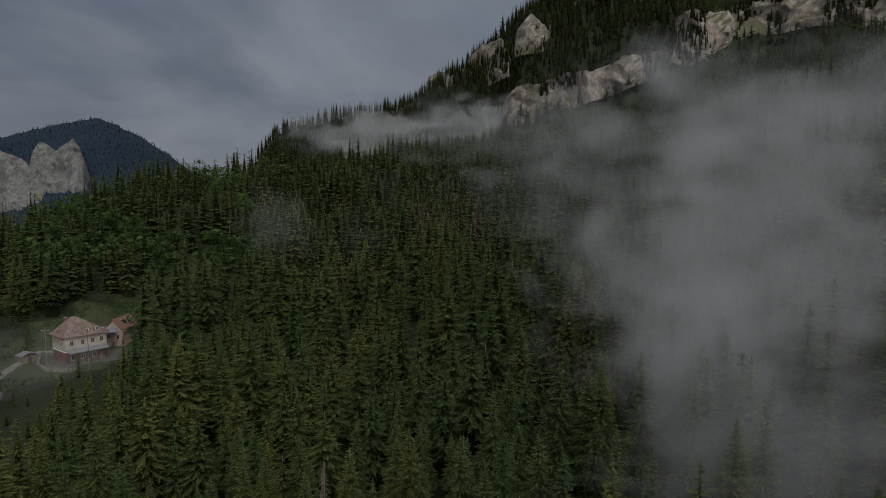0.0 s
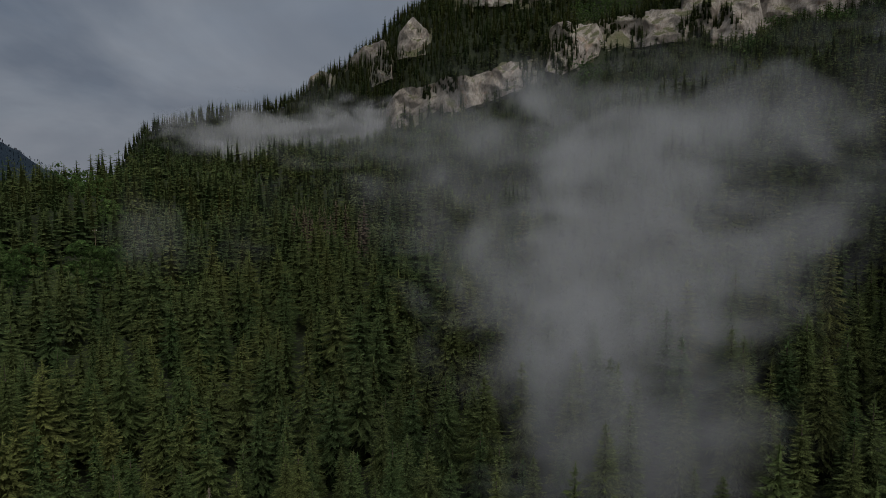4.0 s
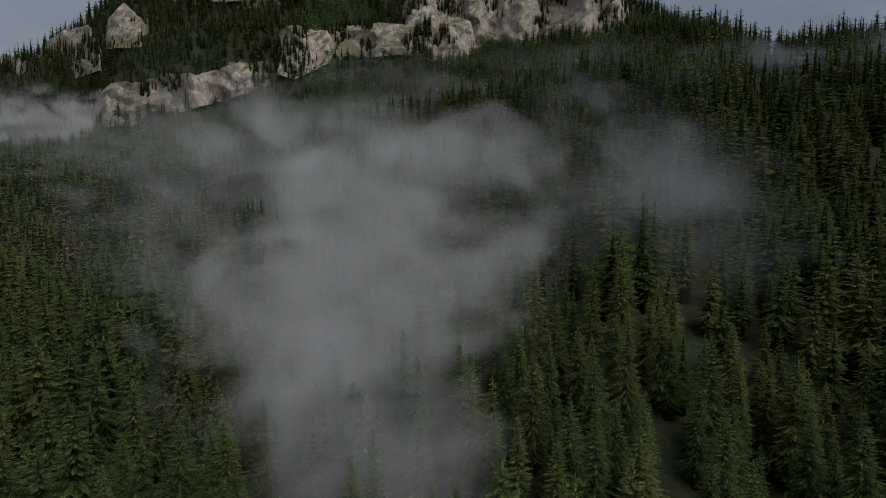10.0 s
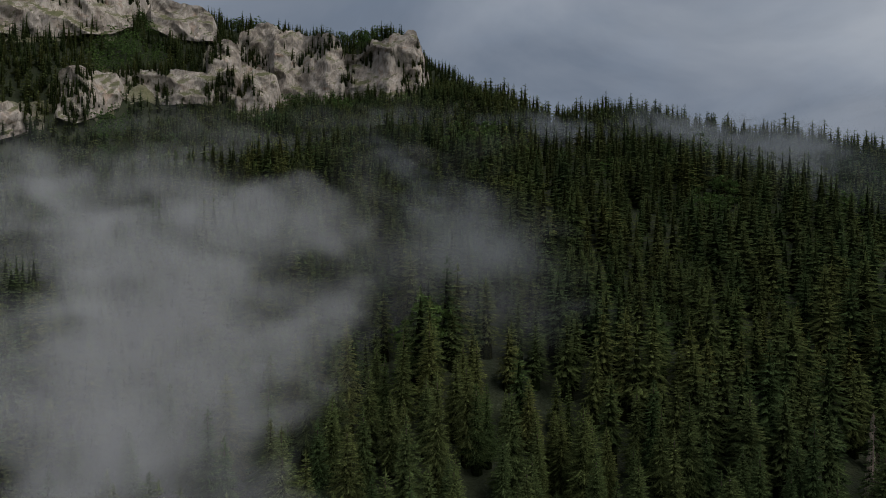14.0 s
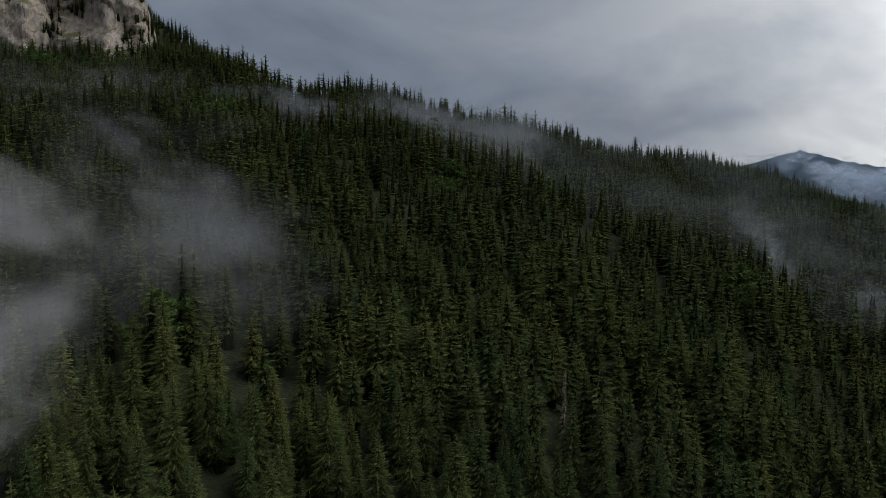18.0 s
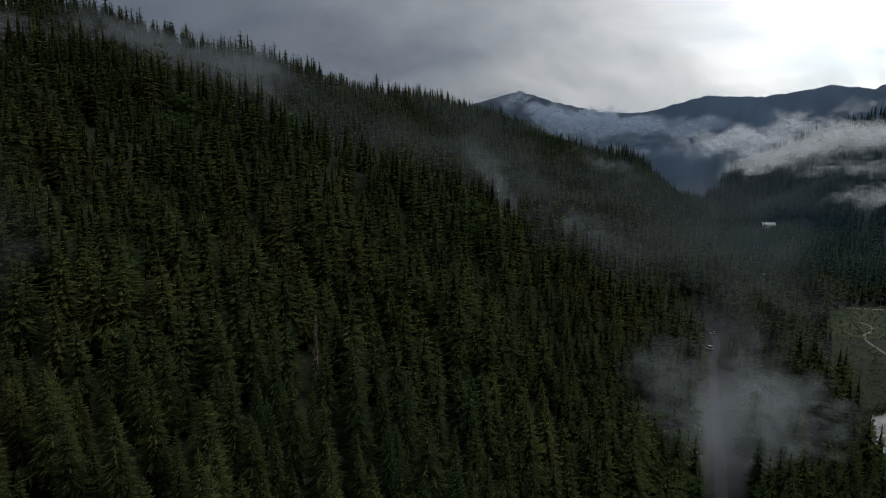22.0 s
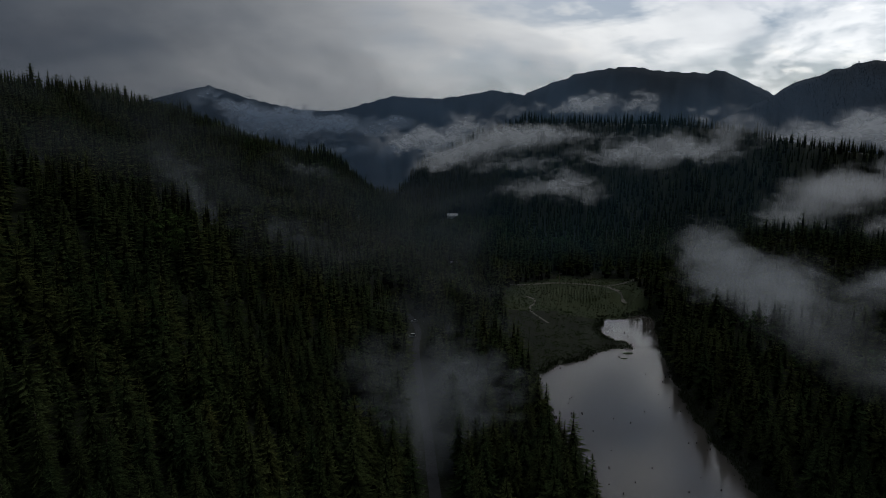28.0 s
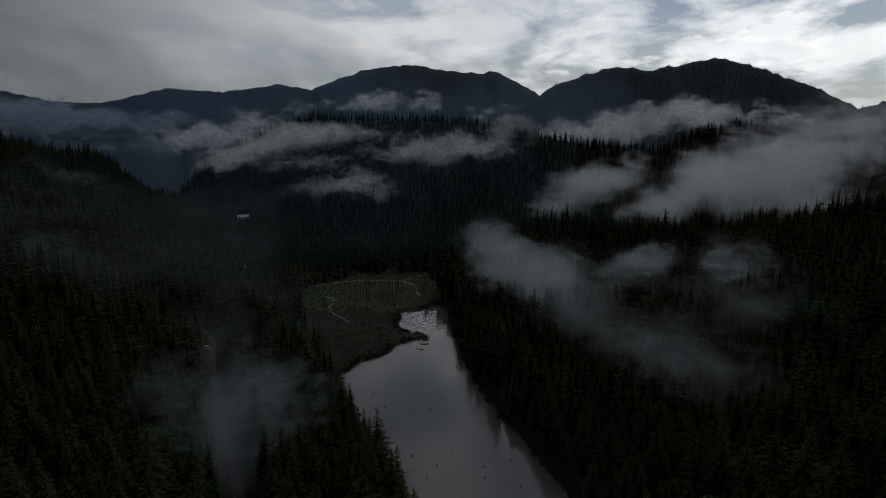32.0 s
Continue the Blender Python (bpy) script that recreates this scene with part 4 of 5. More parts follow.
def gable_roof(w, d, z, h, over, thick=0.22):
    """Two slopes; the ridge runs along y."""
    x, y = w / 2 + over, d / 2 + over
    sect = [(-x, z), (0, z + h), (x, z), (x, z - thick), (0, z + h - thick), (-x, z - thick)]
    p = [(a, -y, b) for a, b in sect] + [(a, y, b) for a, b in sect]
    f = [(0, 1, 4, 5), (1, 2, 3, 4), (6, 7, 10, 11), (7, 8, 9, 10)] + [(i, (i + 1) % 6, (i + 1) % 6 + 6, i + 6) for i in range(6)]
    return shell(p, f)


def window_part(parent, x, y, z, w, h, side):
    """A framed window on a wall that faces side ('-y', '-x' or '+x'): frame, pane, sill."""
    fr = bmesh.new()
    t = 0.09
    for sx, sz, ox, oz in ((w + t, t, 0, 0), (w + t, t, 0, h), (t, h + t, -w / 2, 0), (t, h + t, w / 2, 0), (t * 0.7, h, 0, 0)):
        slab(sx, 0.12, sz, ox, 0, oz, bm=fr)
    turn = {"-y": 0, "-x": -90, "+x": 90}[side]
    m = pose(x, y, z, 0, 0, turn)
    f = part("window", fr, M_PLASTER, parent)
    f.matrix_basis = m
    part("pane", slab(w, 0.03, h, 0, 0.02, t / 2), M_GLASS, f)
    part("sill", slab(w + 0.3, 0.22, 0.07, 0, -0.08, -0.06, 0.01), M_PLASTER, f)
    return f


# ---- the villa and its yard ----
def villa():
    hx, hy = plan(*HOUSE_AT)
    e = tagged(new("villa"), "old villa with rusty red hipped roof and cream walls", "house")
    e.matrix_world = pose(hx, hy, HOUSE_Z, 0, 0, 30.2 + 21) @ Matrix.Diagonal((0.82, 0.82, 0.95, 1))
    W, D = 14.5, 11.0
    part("lower_wall", slab(W - 0.2, D - 0.2, 4.4, 0, 0, -0.6, 0.03), M_BRICK, e, "dark red brick lower storey")
    part("upper_wall", slab(W, D, 4.6, 0, 0, 3.8, 0.03), M_PLASTER, e)
    part("band", slab(W + 0.16, D + 0.16, 0.22, 0, 0, 3.75, 0.02), M_WHITE, e)
    roof = part("roof", hip_roof(W, D, 8.5, 5.4, 0.8, 1.6, -1.8), M_ROOF, e, "rust-stained red sheet roof")
    # standing seams on the front slope
    for k in range(17):
        x0 = -W / 2 - 0.3 + k * (W + 0.6) / 16
        span = 1 - abs(x0 + 1.5) / (W / 2 + 2.4)
        top = 5.4 * max(0.12, min(1.0, span * 1.15))
        b = shell([(x0 - 0.05, -6.28, 8.55), (x0 + 0.05, -6.28, 8.55), (x0 + 0.05, -6.28 + 6.3 * top / 5.4, 8.55 + top), (x0 - 0.05, -6.28 + 6.3 * top / 5.4, 8.55 + top),
                   (x0, -6.34, 8.68), (x0, -6.34 + 6.3 * top / 5.4, 8.68 + top)], [(0, 4, 5, 3), (4, 1, 2, 5), (0, 1, 4), (3, 5, 2)])
        part("seam", b, M_ROOF, roof)
    for x in (-3.4, 0.6, 4.0):
        d = part("dormer", slab(1.3, 2.2, 1.1, x, -4.4, 9.4, 0.04), M_ROOF, e, "small red roof dormer")
        part("pane", slab(0.8, 0.05, 0.7, x, -5.53, 9.6), M_GLASS, d)
        part("frame", slab(1.0, 0.04, 0.9, x, -5.50, 9.5), M_WHITE, d)
    part("side_dormer", slab(2.6, 2.4, 1.6, -6.0, 0.4, 9.0, 0.06), M_ROOF, e)
    ch = part("chimney", slab(0.9, 0.9, 2.2, -3.8, 1.8, 11.4, 0.04), M_BRICK, e)
    part("cap", slab(1.15, 1.15, 0.18, -3.8, 1.8, 13.6, 0.03), M_GRAVEL, ch)
    aw = part("awning", shell([(-6.8, -5.4, 4.6), (6.9, -5.4, 4.6), (7.1, -8.2, 3.7), (-6.8, -8.2, 3.7), (-6.8, -5.4, 4.45), (6.9, -5.4, 4.45), (7.1, -8.2, 3.55), (-6.8, -8.2, 3.55)],
                              [(0, 1, 2, 3), (7, 6, 5, 4), (0, 3, 7, 4), (1, 5, 6, 2), (3, 2, 6, 7), (0, 4, 5, 1)]), M_ROOF_GREY, e, "grey and rusty sheet awning")
    for x in (-6.4, -2.0, 2.4, 6.6):
        part("post", slab(0.18, 0.18, 4.2, x, -8.0, -0.6, 0.02), M_WOOD, aw)
    for x in (-4.9, -1.2, 2.2, 5.4):
        window_part(e, x, -D / 2 - 0.02, 5.6, 1.1, 1.5, "-y")
    for x in (-4.6, -1.2, 2.6):
        window_part(e, x, -D / 2 + 0.08, 1.0, 1.2, 1.4, "-y")
    for y in (-3.2, 0.2, 3.4):
        window_part(e, -W / 2 - 0.02, y, 5.6, 1.0, 1.5, "-x")
    door = part("door", slab(1.2, 0.12, 2.2, 5.2, -D / 2 + 0.06, -0.4, 0.02), M_WOOD, e)
    part("door_handle", slab(0.06, 0.1, 0.2, 4.75, -D / 2 - 0.05, 0.6, 0.01), M_ROOF_GREY, door)


def annex():
    x, y = plan(-27.25, 236)
    e = tagged(new("side_house"), "small pinkish house with brown gabled roof and skylights", "house")
    e.matrix_world = pose(x, y, HOUSE_Z, 0, 0, 27.3 - 30)
    part("wall", slab(6.6, 9.5, 5.8, 0, 0, -0.8, 0.03), material("pink_render", (0.46, 0.31, 0.27), 0.9, (0.38, 0.25, 0.21), 0.5), e)
    part("gable", shell([(-3.3, -4.7, 5.0), (3.3, -4.7, 5.0), (0, -4.7, 8.4), (-3.3, -4.55, 5.0), (3.3, -4.55, 5.0), (0, -4.55, 8.4)],
                        [(0, 1, 2), (5, 4, 3), (0, 2, 5, 3), (1, 4, 5, 2), (0, 3, 4, 1)]), M_PLASTER, e)
    roof = part("roof", gable_roof(6.6, 9.5, 5.0, 3.9, 0.6), material("brown_tile_roof", (0.17, 0.085, 0.065), 0.75, (0.24, 0.13, 0.10), 0.8, 0.3), e)
    for y0 in (-1.4, 1.2):
        part("skylight", shell([(1.0, y0, 7.9), (2.6, y0, 6.05), (2.6, y0 + 2.0, 6.05), (1.0, y0 + 2.0, 7.9), (1.06, y0, 8.0), (2.66, y0, 6.15), (2.66, y0 + 2, 6.15), (1.06, y0 + 2, 8.0)],
                               [(4, 5, 6, 7), (0, 1, 5, 4), (1, 2, 6, 5), (2, 3, 7, 6), (3, 0, 4, 7)]), M_GLASS, roof, "dark roof panel")
    for x0 in (-1.6, 1.6):
        window_part(e, x0, -4.78, 2.4, 0.9, 1.3, "-y")
    for y0 in (-2.8, 0, 2.8):
        window_part(e, -3.32, y0, 1.6, 0.9, 1.3, "-x")
    part("door", slab(1.1, 0.1, 2.1, 0, -4.8, -0.6, 0.02), M_WOOD, e)
    ch = part("chimney", slab(0.7, 0.7, 1.8, 1.2, 2.4, 7.2, 0.03), M_BRICK, e)
    part("cap", slab(0.9, 0.9, 0.14, 1.2, 2.4, 9.0, 0.02), M_GRAVEL, ch)
    x, y = plan(-28.3, 231)
    s = tagged(new("lean_to"), "open grey metal-roofed lean-to beside the villa", "shed")
    s.matrix_world = pose(x, y, HOUSE_Z, 0, 0, 29.6)
    part("roof", shell([(-3, -3, 5.4), (3, -3, 5.4), (3, 3, 6.4), (-3, 3, 6.4), (-3, -3, 5.25), (3, -3, 5.25), (3, 3, 6.25), (-3, 3, 6.25)],
                       [(0, 1, 2, 3), (7, 6, 5, 4), (0, 4, 5, 1), (1, 5, 6, 2), (2, 6, 7, 3), (3, 7, 4, 0)]), M_ROOF_GREY, s)
    part("wall", slab(5.6, 0.2, 6.2, 0, 2.6, -0.3, 0.02), M_WOOD, s)
    for px, py in ((-2.7, -2.7), (2.7, -2.7)):
        part("post", slab(0.2, 0.2, 5.6, px, py, -0.3, 0.02), M_WOOD, s)


def strip(name, points, width, mat, lift, label, category, thick=0.12, kind="structure", step=4.0):
    """A ribbon laid over the ground along a line of (bearing, distance)."""
    p = [Vector((*plan(*q), 0)) for q in points]
    fine = []
    for a, b, c, d in zip([p[0]] + p[:-2], p[:-1], p[1:], p[2:] + [p[-1]]):
        n = max(1, int((c - b).length / step))
        for k in range(n):
            t = k / n
            fine.append(0.5 * (2 * b + (c - a) * t + (2 * a - 5 * b + 4 * c - d) * t * t + (3 * b - a - 3 * c + d) * t ** 3))
    fine.append(p[-1])
    V, F = [], []
    for k, q in enumerate(fine):
        t = (fine[min(k + 1, len(fine) - 1)] - fine[max(k - 1, 0)]).normalized()
        n = Vector((-t.y, t.x, 0))
        for s in (-1, -0.5, 0, 0.5, 1):
            w = q + n * s * width / 2
            z = float(height(np.array([w.x]), np.array([w.y]))[0])
            V.append((w.x, w.y, z + lift))
        V.append((q.x - n.x * width / 2, q.y - n.y * width / 2, V[-5][2] - lift - thick))
        V.append((q.x + n.x * width / 2, q.y + n.y * width / 2, V[-2][2] - lift - thick))
    for k in range(len(fine) - 1):
        a, b = k * 7, k * 7 + 7
        F += [(a + i, a + i + 1, b + i + 1, b + i) for i in range(4)] + [(a + 5, a, b, b + 5), (a + 4, a + 6, b + 6, b + 4)]
    me = bpy.data.meshes.new(name)
    me.from_pydata(V, [], F)
    me.materials.append(mat)
    return tagged(new(name, me), label, category, kind=kind), fine


def yard():
    hx, hy = plan(*HOUSE_AT)
    n, rings = 40, 6
    V = [(hx, hy, HOUSE_Z + 0.05)]
    for k in range(1, rings + 1):
        for i in range(n):
            a = 6.283 * i / n
            q = (12.5 + 3 * math.sin(a * 2 + 1) + 3 * math.sin(a * 3)) * k / rings
            x, y = hx + q * math.cos(a), hy + q * math.sin(a)
            V.append((x, y, ground_xy(x, y) + 0.06))
    F = [(0, 1 + i, 1 + (i + 1) % n) for i in range(n)]
    for k in range(rings - 1):
        F += [(1 + k * n + i, 1 + (k + 1) * n + i, 1 + (k + 1) * n + (i + 1) % n, 1 + k * n + (i + 1) % n) for i in range(n)]
    me = bpy.data.meshes.new("pavement")
    me.from_pydata(V, [], F)
    me.materials.append(M_YARD)
    tagged(new("pavement", me), "worn gravel yard round the villa", "yard", kind="structure")
    strip("driveway", [(-37.5, 196), (-35.5, 210), (-34.7, 218), (-33.7, 227), (-32.9, 234), (-31.8, 232)], 2.6, M_GRAVEL, 0.4, "pale gravel drive curving up to the yard", "driveway", 0.8)
    # low stone wall along the yard's edge
    pts = [(-32.9, 228), (-33.1, 216), (-32.5, 209), (-31.4, 206), (-30.2, 206)]
    w = tagged(new("garden_wall"), "low pale stone retaining wall below the yard", "wall")
    rng = random.Random(5)
    for a, b in zip(pts, pts[1:]):
        p, q = Vector(plan(*a)), Vector(plan(*b))
        m = int((q - p).length / 0.9)
        for k in range(m):
            c = p.lerp(q, (k + 0.5) / m)
            z = ground_xy(c.x, c.y)
            for row in range(2):
                s = part("stone", slab(0.86, 0.5 + 0.1 * rng.random(), 0.48, 0, 0, 0, 0.04), M_GRAVEL, w)
                s.matrix_basis = pose(c.x, c.y, z - 0.1 + row * 0.5, 0, 0, math.degrees(math.atan2(q.y - p.y, q.x - p.x)))
    x, y = plan(-33.75, 224)
    s = tagged(new("garden_shed"), "small grey shed beside the drive", "shed")
    s.matrix_world = pose(x, y, ground_xy(x, y), 0, 0, 60)
    part("wall", slab(4.4, 3.0, 2.3, 0, 0, -0.2, 0.02), M_WOOD, s)
    part("roof", gable_roof(4.4, 3.0, 2.2, 0.9, 0.3, 0.1), M_ROOF_GREY, s)
    part("door", slab(0.9, 0.06, 1.9, 0, -1.53, 0.0, 0.01), M_BARK, s)
    for k in range(9):
        x, y = plan(-35.6 - 0.10 * (k % 3), 196 + 1.2 * (k // 3))
        b = bmesh.new()
        bmesh.ops.create_cone(b, segments=8, radius1=0.24, radius2=0.2, depth=5.5, cap_ends=True)
        lg = part("log", b, M_DEADWOOD)
        lg.matrix_world = pose(x, y, ground_xy(x, y) + 0.2, 90, 0, 40 + k * 2)
        tagged(lg, "grey felled log lying beside the drive", "log", "logs beside the drive")


def ground_xy(x, y):
    return float(height(np.array([x]), np.array([y]))[0])


def utility_pole(az, r, tall, label, lamp=False, lift=None):
    x, y = plan(az, r)
    e = tagged(new("utility_pole"), label, "pole", "poles")
    e.matrix_world = pose(x, y, ground_xy(x, y) - 0.2, 0, 0, -az)
    b = bmesh.new()
    bmesh.ops.create_cone(b, segments=10, radius1=0.17, radius2=0.1, depth=tall, cap_ends=True, matrix=Matrix.Translation((0, 0, tall / 2)))
    part("pole", b, M_WOOD, e)
    part("crossarm", slab(1.8, 0.14, 0.14, 0, 0, tall - 0.9, 0.02), M_WOOD, e)
    for k in (-0.75, 0, 0.75):
        b = bmesh.new()
        bmesh.ops.create_cone(b, segments=8, radius1=0.07, radius2=0.04, depth=0.24, cap_ends=True, matrix=Matrix.Translation((k, 0, tall - 0.64)))
        part("insulator", b, M_WHITE, e)
    if lamp:
        part("lamp_arm", slab(1.2, 0.08, 0.08, 0.6, 0, tall - 1.6, 0.01), M_ROOF_GREY, e)
        part("lamp_head", slab(0.55, 0.24, 0.14, 1.3, 0, tall - 1.66, 0.03), M_WHITE, e)


villa()
annex()
yard()
utility_pole(-32.5, 218, 11, "weathered wooden utility pole beside the villa yard")
utility_pole(-29.65, 207, 13, "weathered wooden utility pole in front of the villa")
utility_pole(-18.6, 335, 12, "weathered wooden utility pole on the grassy slope")


# ---- road, cars, valley floor ----
strip("road", ROAD, 4.0, M_ASPHALT, 0.10, "narrow wet grey asphalt road along the lake", "road")


def wheel(parent, x, y, r=0.33):
    b = bmesh.new()
    bmesh.ops.create_cone(b, segments=20, radius1=r, radius2=r, depth=0.22, cap_ends=True, matrix=pose(x, y, r, 90, 0, 0))
    bmesh.ops.bevel(b, geom=[e for e in b.edges if e.calc_length() < 0.15], offset=0.03, segments=1, affect="EDGES")
    t = part("wheel", b, M_RUBBER, parent)
    b = bmesh.new()
    bmesh.ops.create_cone(b, segments=14, radius1=r * 0.6, radius2=r * 0.55, depth=0.25, cap_ends=True, matrix=pose(x, y, r, 90, 0, 0))
    part("rim", b, M_ROOF_GREY, t)


def car(az, r, turn, paint, label, van=False):
    x, y = plan(az, r)
    e = tagged(new("car"), label, "car", "cars on the road")
    e.matrix_world = pose(x, y, ground_xy(x, y) + 0.11, 0, 0, turn)
    L, W, h, roof = (4.9, 1.85, 1.05, 2.0) if van else (4.3, 1.75, 0.85, 1.46)
    side = [(-L / 2, 0.3), (-L / 2, h - 0.05), (-L / 2 + 0.12, h), (L / 2 - 0.5, h - 0.04), (L / 2, h - 0.28), (L / 2, 0.3)]
    n = len(side)
    b = shell([(a, -W / 2, c) for a, c in side] + [(a, W / 2, c) for a, c in side], [tuple(range(n))[::-1], tuple(range(n, 2 * n))] + [(i, (i + 1) % n, (i + 1) % n + n, i + n) for i in range(n)])
    bmesh.ops.bevel(b, geom=b.edges[:], offset=0.06, segments=2, affect="EDGES")
    part("body", b, paint, e)
    k0, k1 = (-L / 2 + 0.1, L / 2 - 1.3) if van else (-L / 2 + 0.35, L / 2 - 1.25)
    cab = [(k0, h), (k0 + 0.35, roof), (k1 - 0.75, roof), (k1, h)]
    b = shell([(a, -W / 2 + (0.08 if c == h else 0.24), c) for a, c in cab] + [(a, W / 2 - (0.08 if c == h else 0.24), c) for a, c in cab],
              [(3, 2, 1, 0), (4, 5, 6, 7)] + [(i, (i + 1) % 4, (i + 1) % 4 + 4, i + 4) for i in range(4)])
    bmesh.ops.bevel(b, geom=b.edges[:], offset=0.04, segments=1, affect="EDGES")
    part("windows", b, M_GLASS, e)
    part("roof", slab(k1 - k0 - 1.2, W - 0.5, 0.06, (k0 + 0.35 + k1 - 0.75) / 2, 0, roof - 0.02, 0.02), paint, e)
    for sy in (-1, 1):
        part("headlight", slab(0.06, 0.34, 0.16, L / 2, sy * (W / 2 - 0.28), h - 0.36, 0.02), M_WHITE, e)
        part("tail_light", slab(0.06, 0.2, 0.22, -L / 2, sy * (W / 2 - 0.2), h - 0.3, 0.02), M_BRICK, e)
        for sx in (-L / 2 + 0.8, L / 2 - 0.85):
            wheel(e, sx, sy * (W / 2 - 0.12))
    for sz, px in ((0.1, L / 2), (0.1, -L / 2)):
        part("bumper", slab(0.16, W - 0.1, 0.2, px, 0, 0.32, 0.04), M_RUBBER, e)


car(119.95, 404, 60, M_CARPAINT, "silver car driving on the wet asphalt road")
car(119.75, 372, 55, M_WHITE, "white van standing at the road's edge", True)
strip("track", [(127.6, 520), (129.6, 516), (132.4, 524), (135, 520), (137, 512), (138.1, 500), (139, 482)], 3.6, M_GRAVEL, 0.08, "pale gravel track along the meadow's upper edge", "track")
strip("track", [(137, 512), (138.4, 520), (140, 540)], 3.0, M_GRAVEL, 0.09, "pale gravel track branching off past the trees", "track")
strip("footpath", [(130.2, 478), (130.9, 470), (131.0, 458), (130.6, 446), (130.9, 432), (131.6, 420), (132.4, 408)], 1.6, M_GRAVEL, 0.07, "winding pale footpath through the meadow", "path", step=2.0)
utility_pole(131.3, 510, 11, "slender utility pole with lamp beside the gravel track", True)
utility_pole(133.1, 520, 11, "slender utility pole with lamp beside the gravel track", True)
utility_pole(135.9, 514, 11, "slender utility pole with lamp beside the gravel track", True)


def far_house(az, r, w, d, h, label, roof_mat, wall_mat, turn=0):
    x, y = plan(az, r)
    e = tagged(new("house"), label, "house")
    e.matrix_world = pose(x, y, ground_xy(x, y), 0, 0, -az + turn)
    part("wall", slab(w, d, h, 0, 0, -1.5, 0.04), wall_mat, e)
    b = gable_roof(d, w, h - 1.5, h * 0.55, 0.5)
    bmesh.ops.rotate(b, verts=b.verts[:], cent=(0, 0, 0), matrix=Matrix.Rotation(radians(90), 3, "Z"))
    part("roof", b, roof_mat, e)
    n = max(2, int(w / 3))
    for k in range(n):
        window_part(e, -w / 2 + (k + 0.5) * w / n, -d / 2 - 0.02, 0.9, 1.1, 1.3, "-y")
    part("door", slab(1.0, 0.1, 2.0, w * 0.08, -d / 2 - 0.03, -0.2, 0.02), M_WOOD, e)
    part("chimney", slab(0.7, 0.7, 1.8, w * 0.2, 0.4, h - 0.6 + h * 0.3, 0.03), M_BRICK, e)


far_house(123.1, 953, 15, 9, 5.5, "white guesthouse with pale metal roof by the woods", M_WHITE, M_WHITE, 8)
far_house(123.5, 585, 7, 6, 5, "small pale house half hidden by spruces", M_ROOF_GREY, M_PLASTER, 20)
far_house(125.6, 470, 5, 4, 4, "tiny pale cabin half hidden by spruces", M_ROOF_GREY, M_PLASTER, -15)
hx_, hy_ = plan(27.1, 868)
hut = tagged(new("summit_hut"), "tiny white hut on the rocky mountain crest", "hut")
hut.matrix_world = pose(hx_, hy_, ground_xy(hx_, hy_) + 2, 0, 0, -27)
part("wall", slab(5, 4, 8, 0, 0, -4, 0.05), M_WHITE, hut)
part("roof", gable_roof(5, 4, 4, 2.0, 0.3), M_ROOF_GREY, hut)
part("door", slab(0.9, 0.1, 2.0, 0.6, -2.04, 0.2, 0.02), M_WOOD, hut)


# ---- valley plants, lake stumps ----
def tufts(name, x, y, size, mat, label, category, blades=7, flat=0.5):
    """Grass, reeds or low shrubs: small upright blades, joined."""
    rs = np.random.RandomState(len(x) + blades)
    z = height(x, y)
    n = len(x) * blades
    cx, cy, cz = np.repeat(x, blades), np.repeat(y, blades), np.repeat(z, blades)
    s = np.repeat(size, blades) * (0.6 + 0.7 * rs.rand(n))
    a = rs.rand(n) * 6.283
    ox, oy = (rs.rand(n) - 0.5) * s * 1.3, (rs.rand(n) - 0.5) * s * 1.3
    w = s * flat * 0.5
    tilt = (rs.rand(n, 2) - 0.5) * s[:, None] * 0.8
    A = np.stack([cx + ox - np.cos(a) * w, cy + oy - np.sin(a) * w, cz - 0.05 + s * 0.1], -1)
    B = np.stack([cx + ox + np.cos(a) * w, cy + oy + np.sin(a) * w, cz - 0.05 + s * 0.1], -1)
    C = np.stack([cx + ox + tilt[:, 0], cy + oy + tilt[:, 1], cz + s], -1)
    V = np.stack([A, B, C], 1).reshape(-1, 3)
    ob = new(name, raw_mesh(name, V, np.arange(3 * n).reshape(-1, 3), (mat,)))
    return tagged(ob, label, category, kind="stuff")


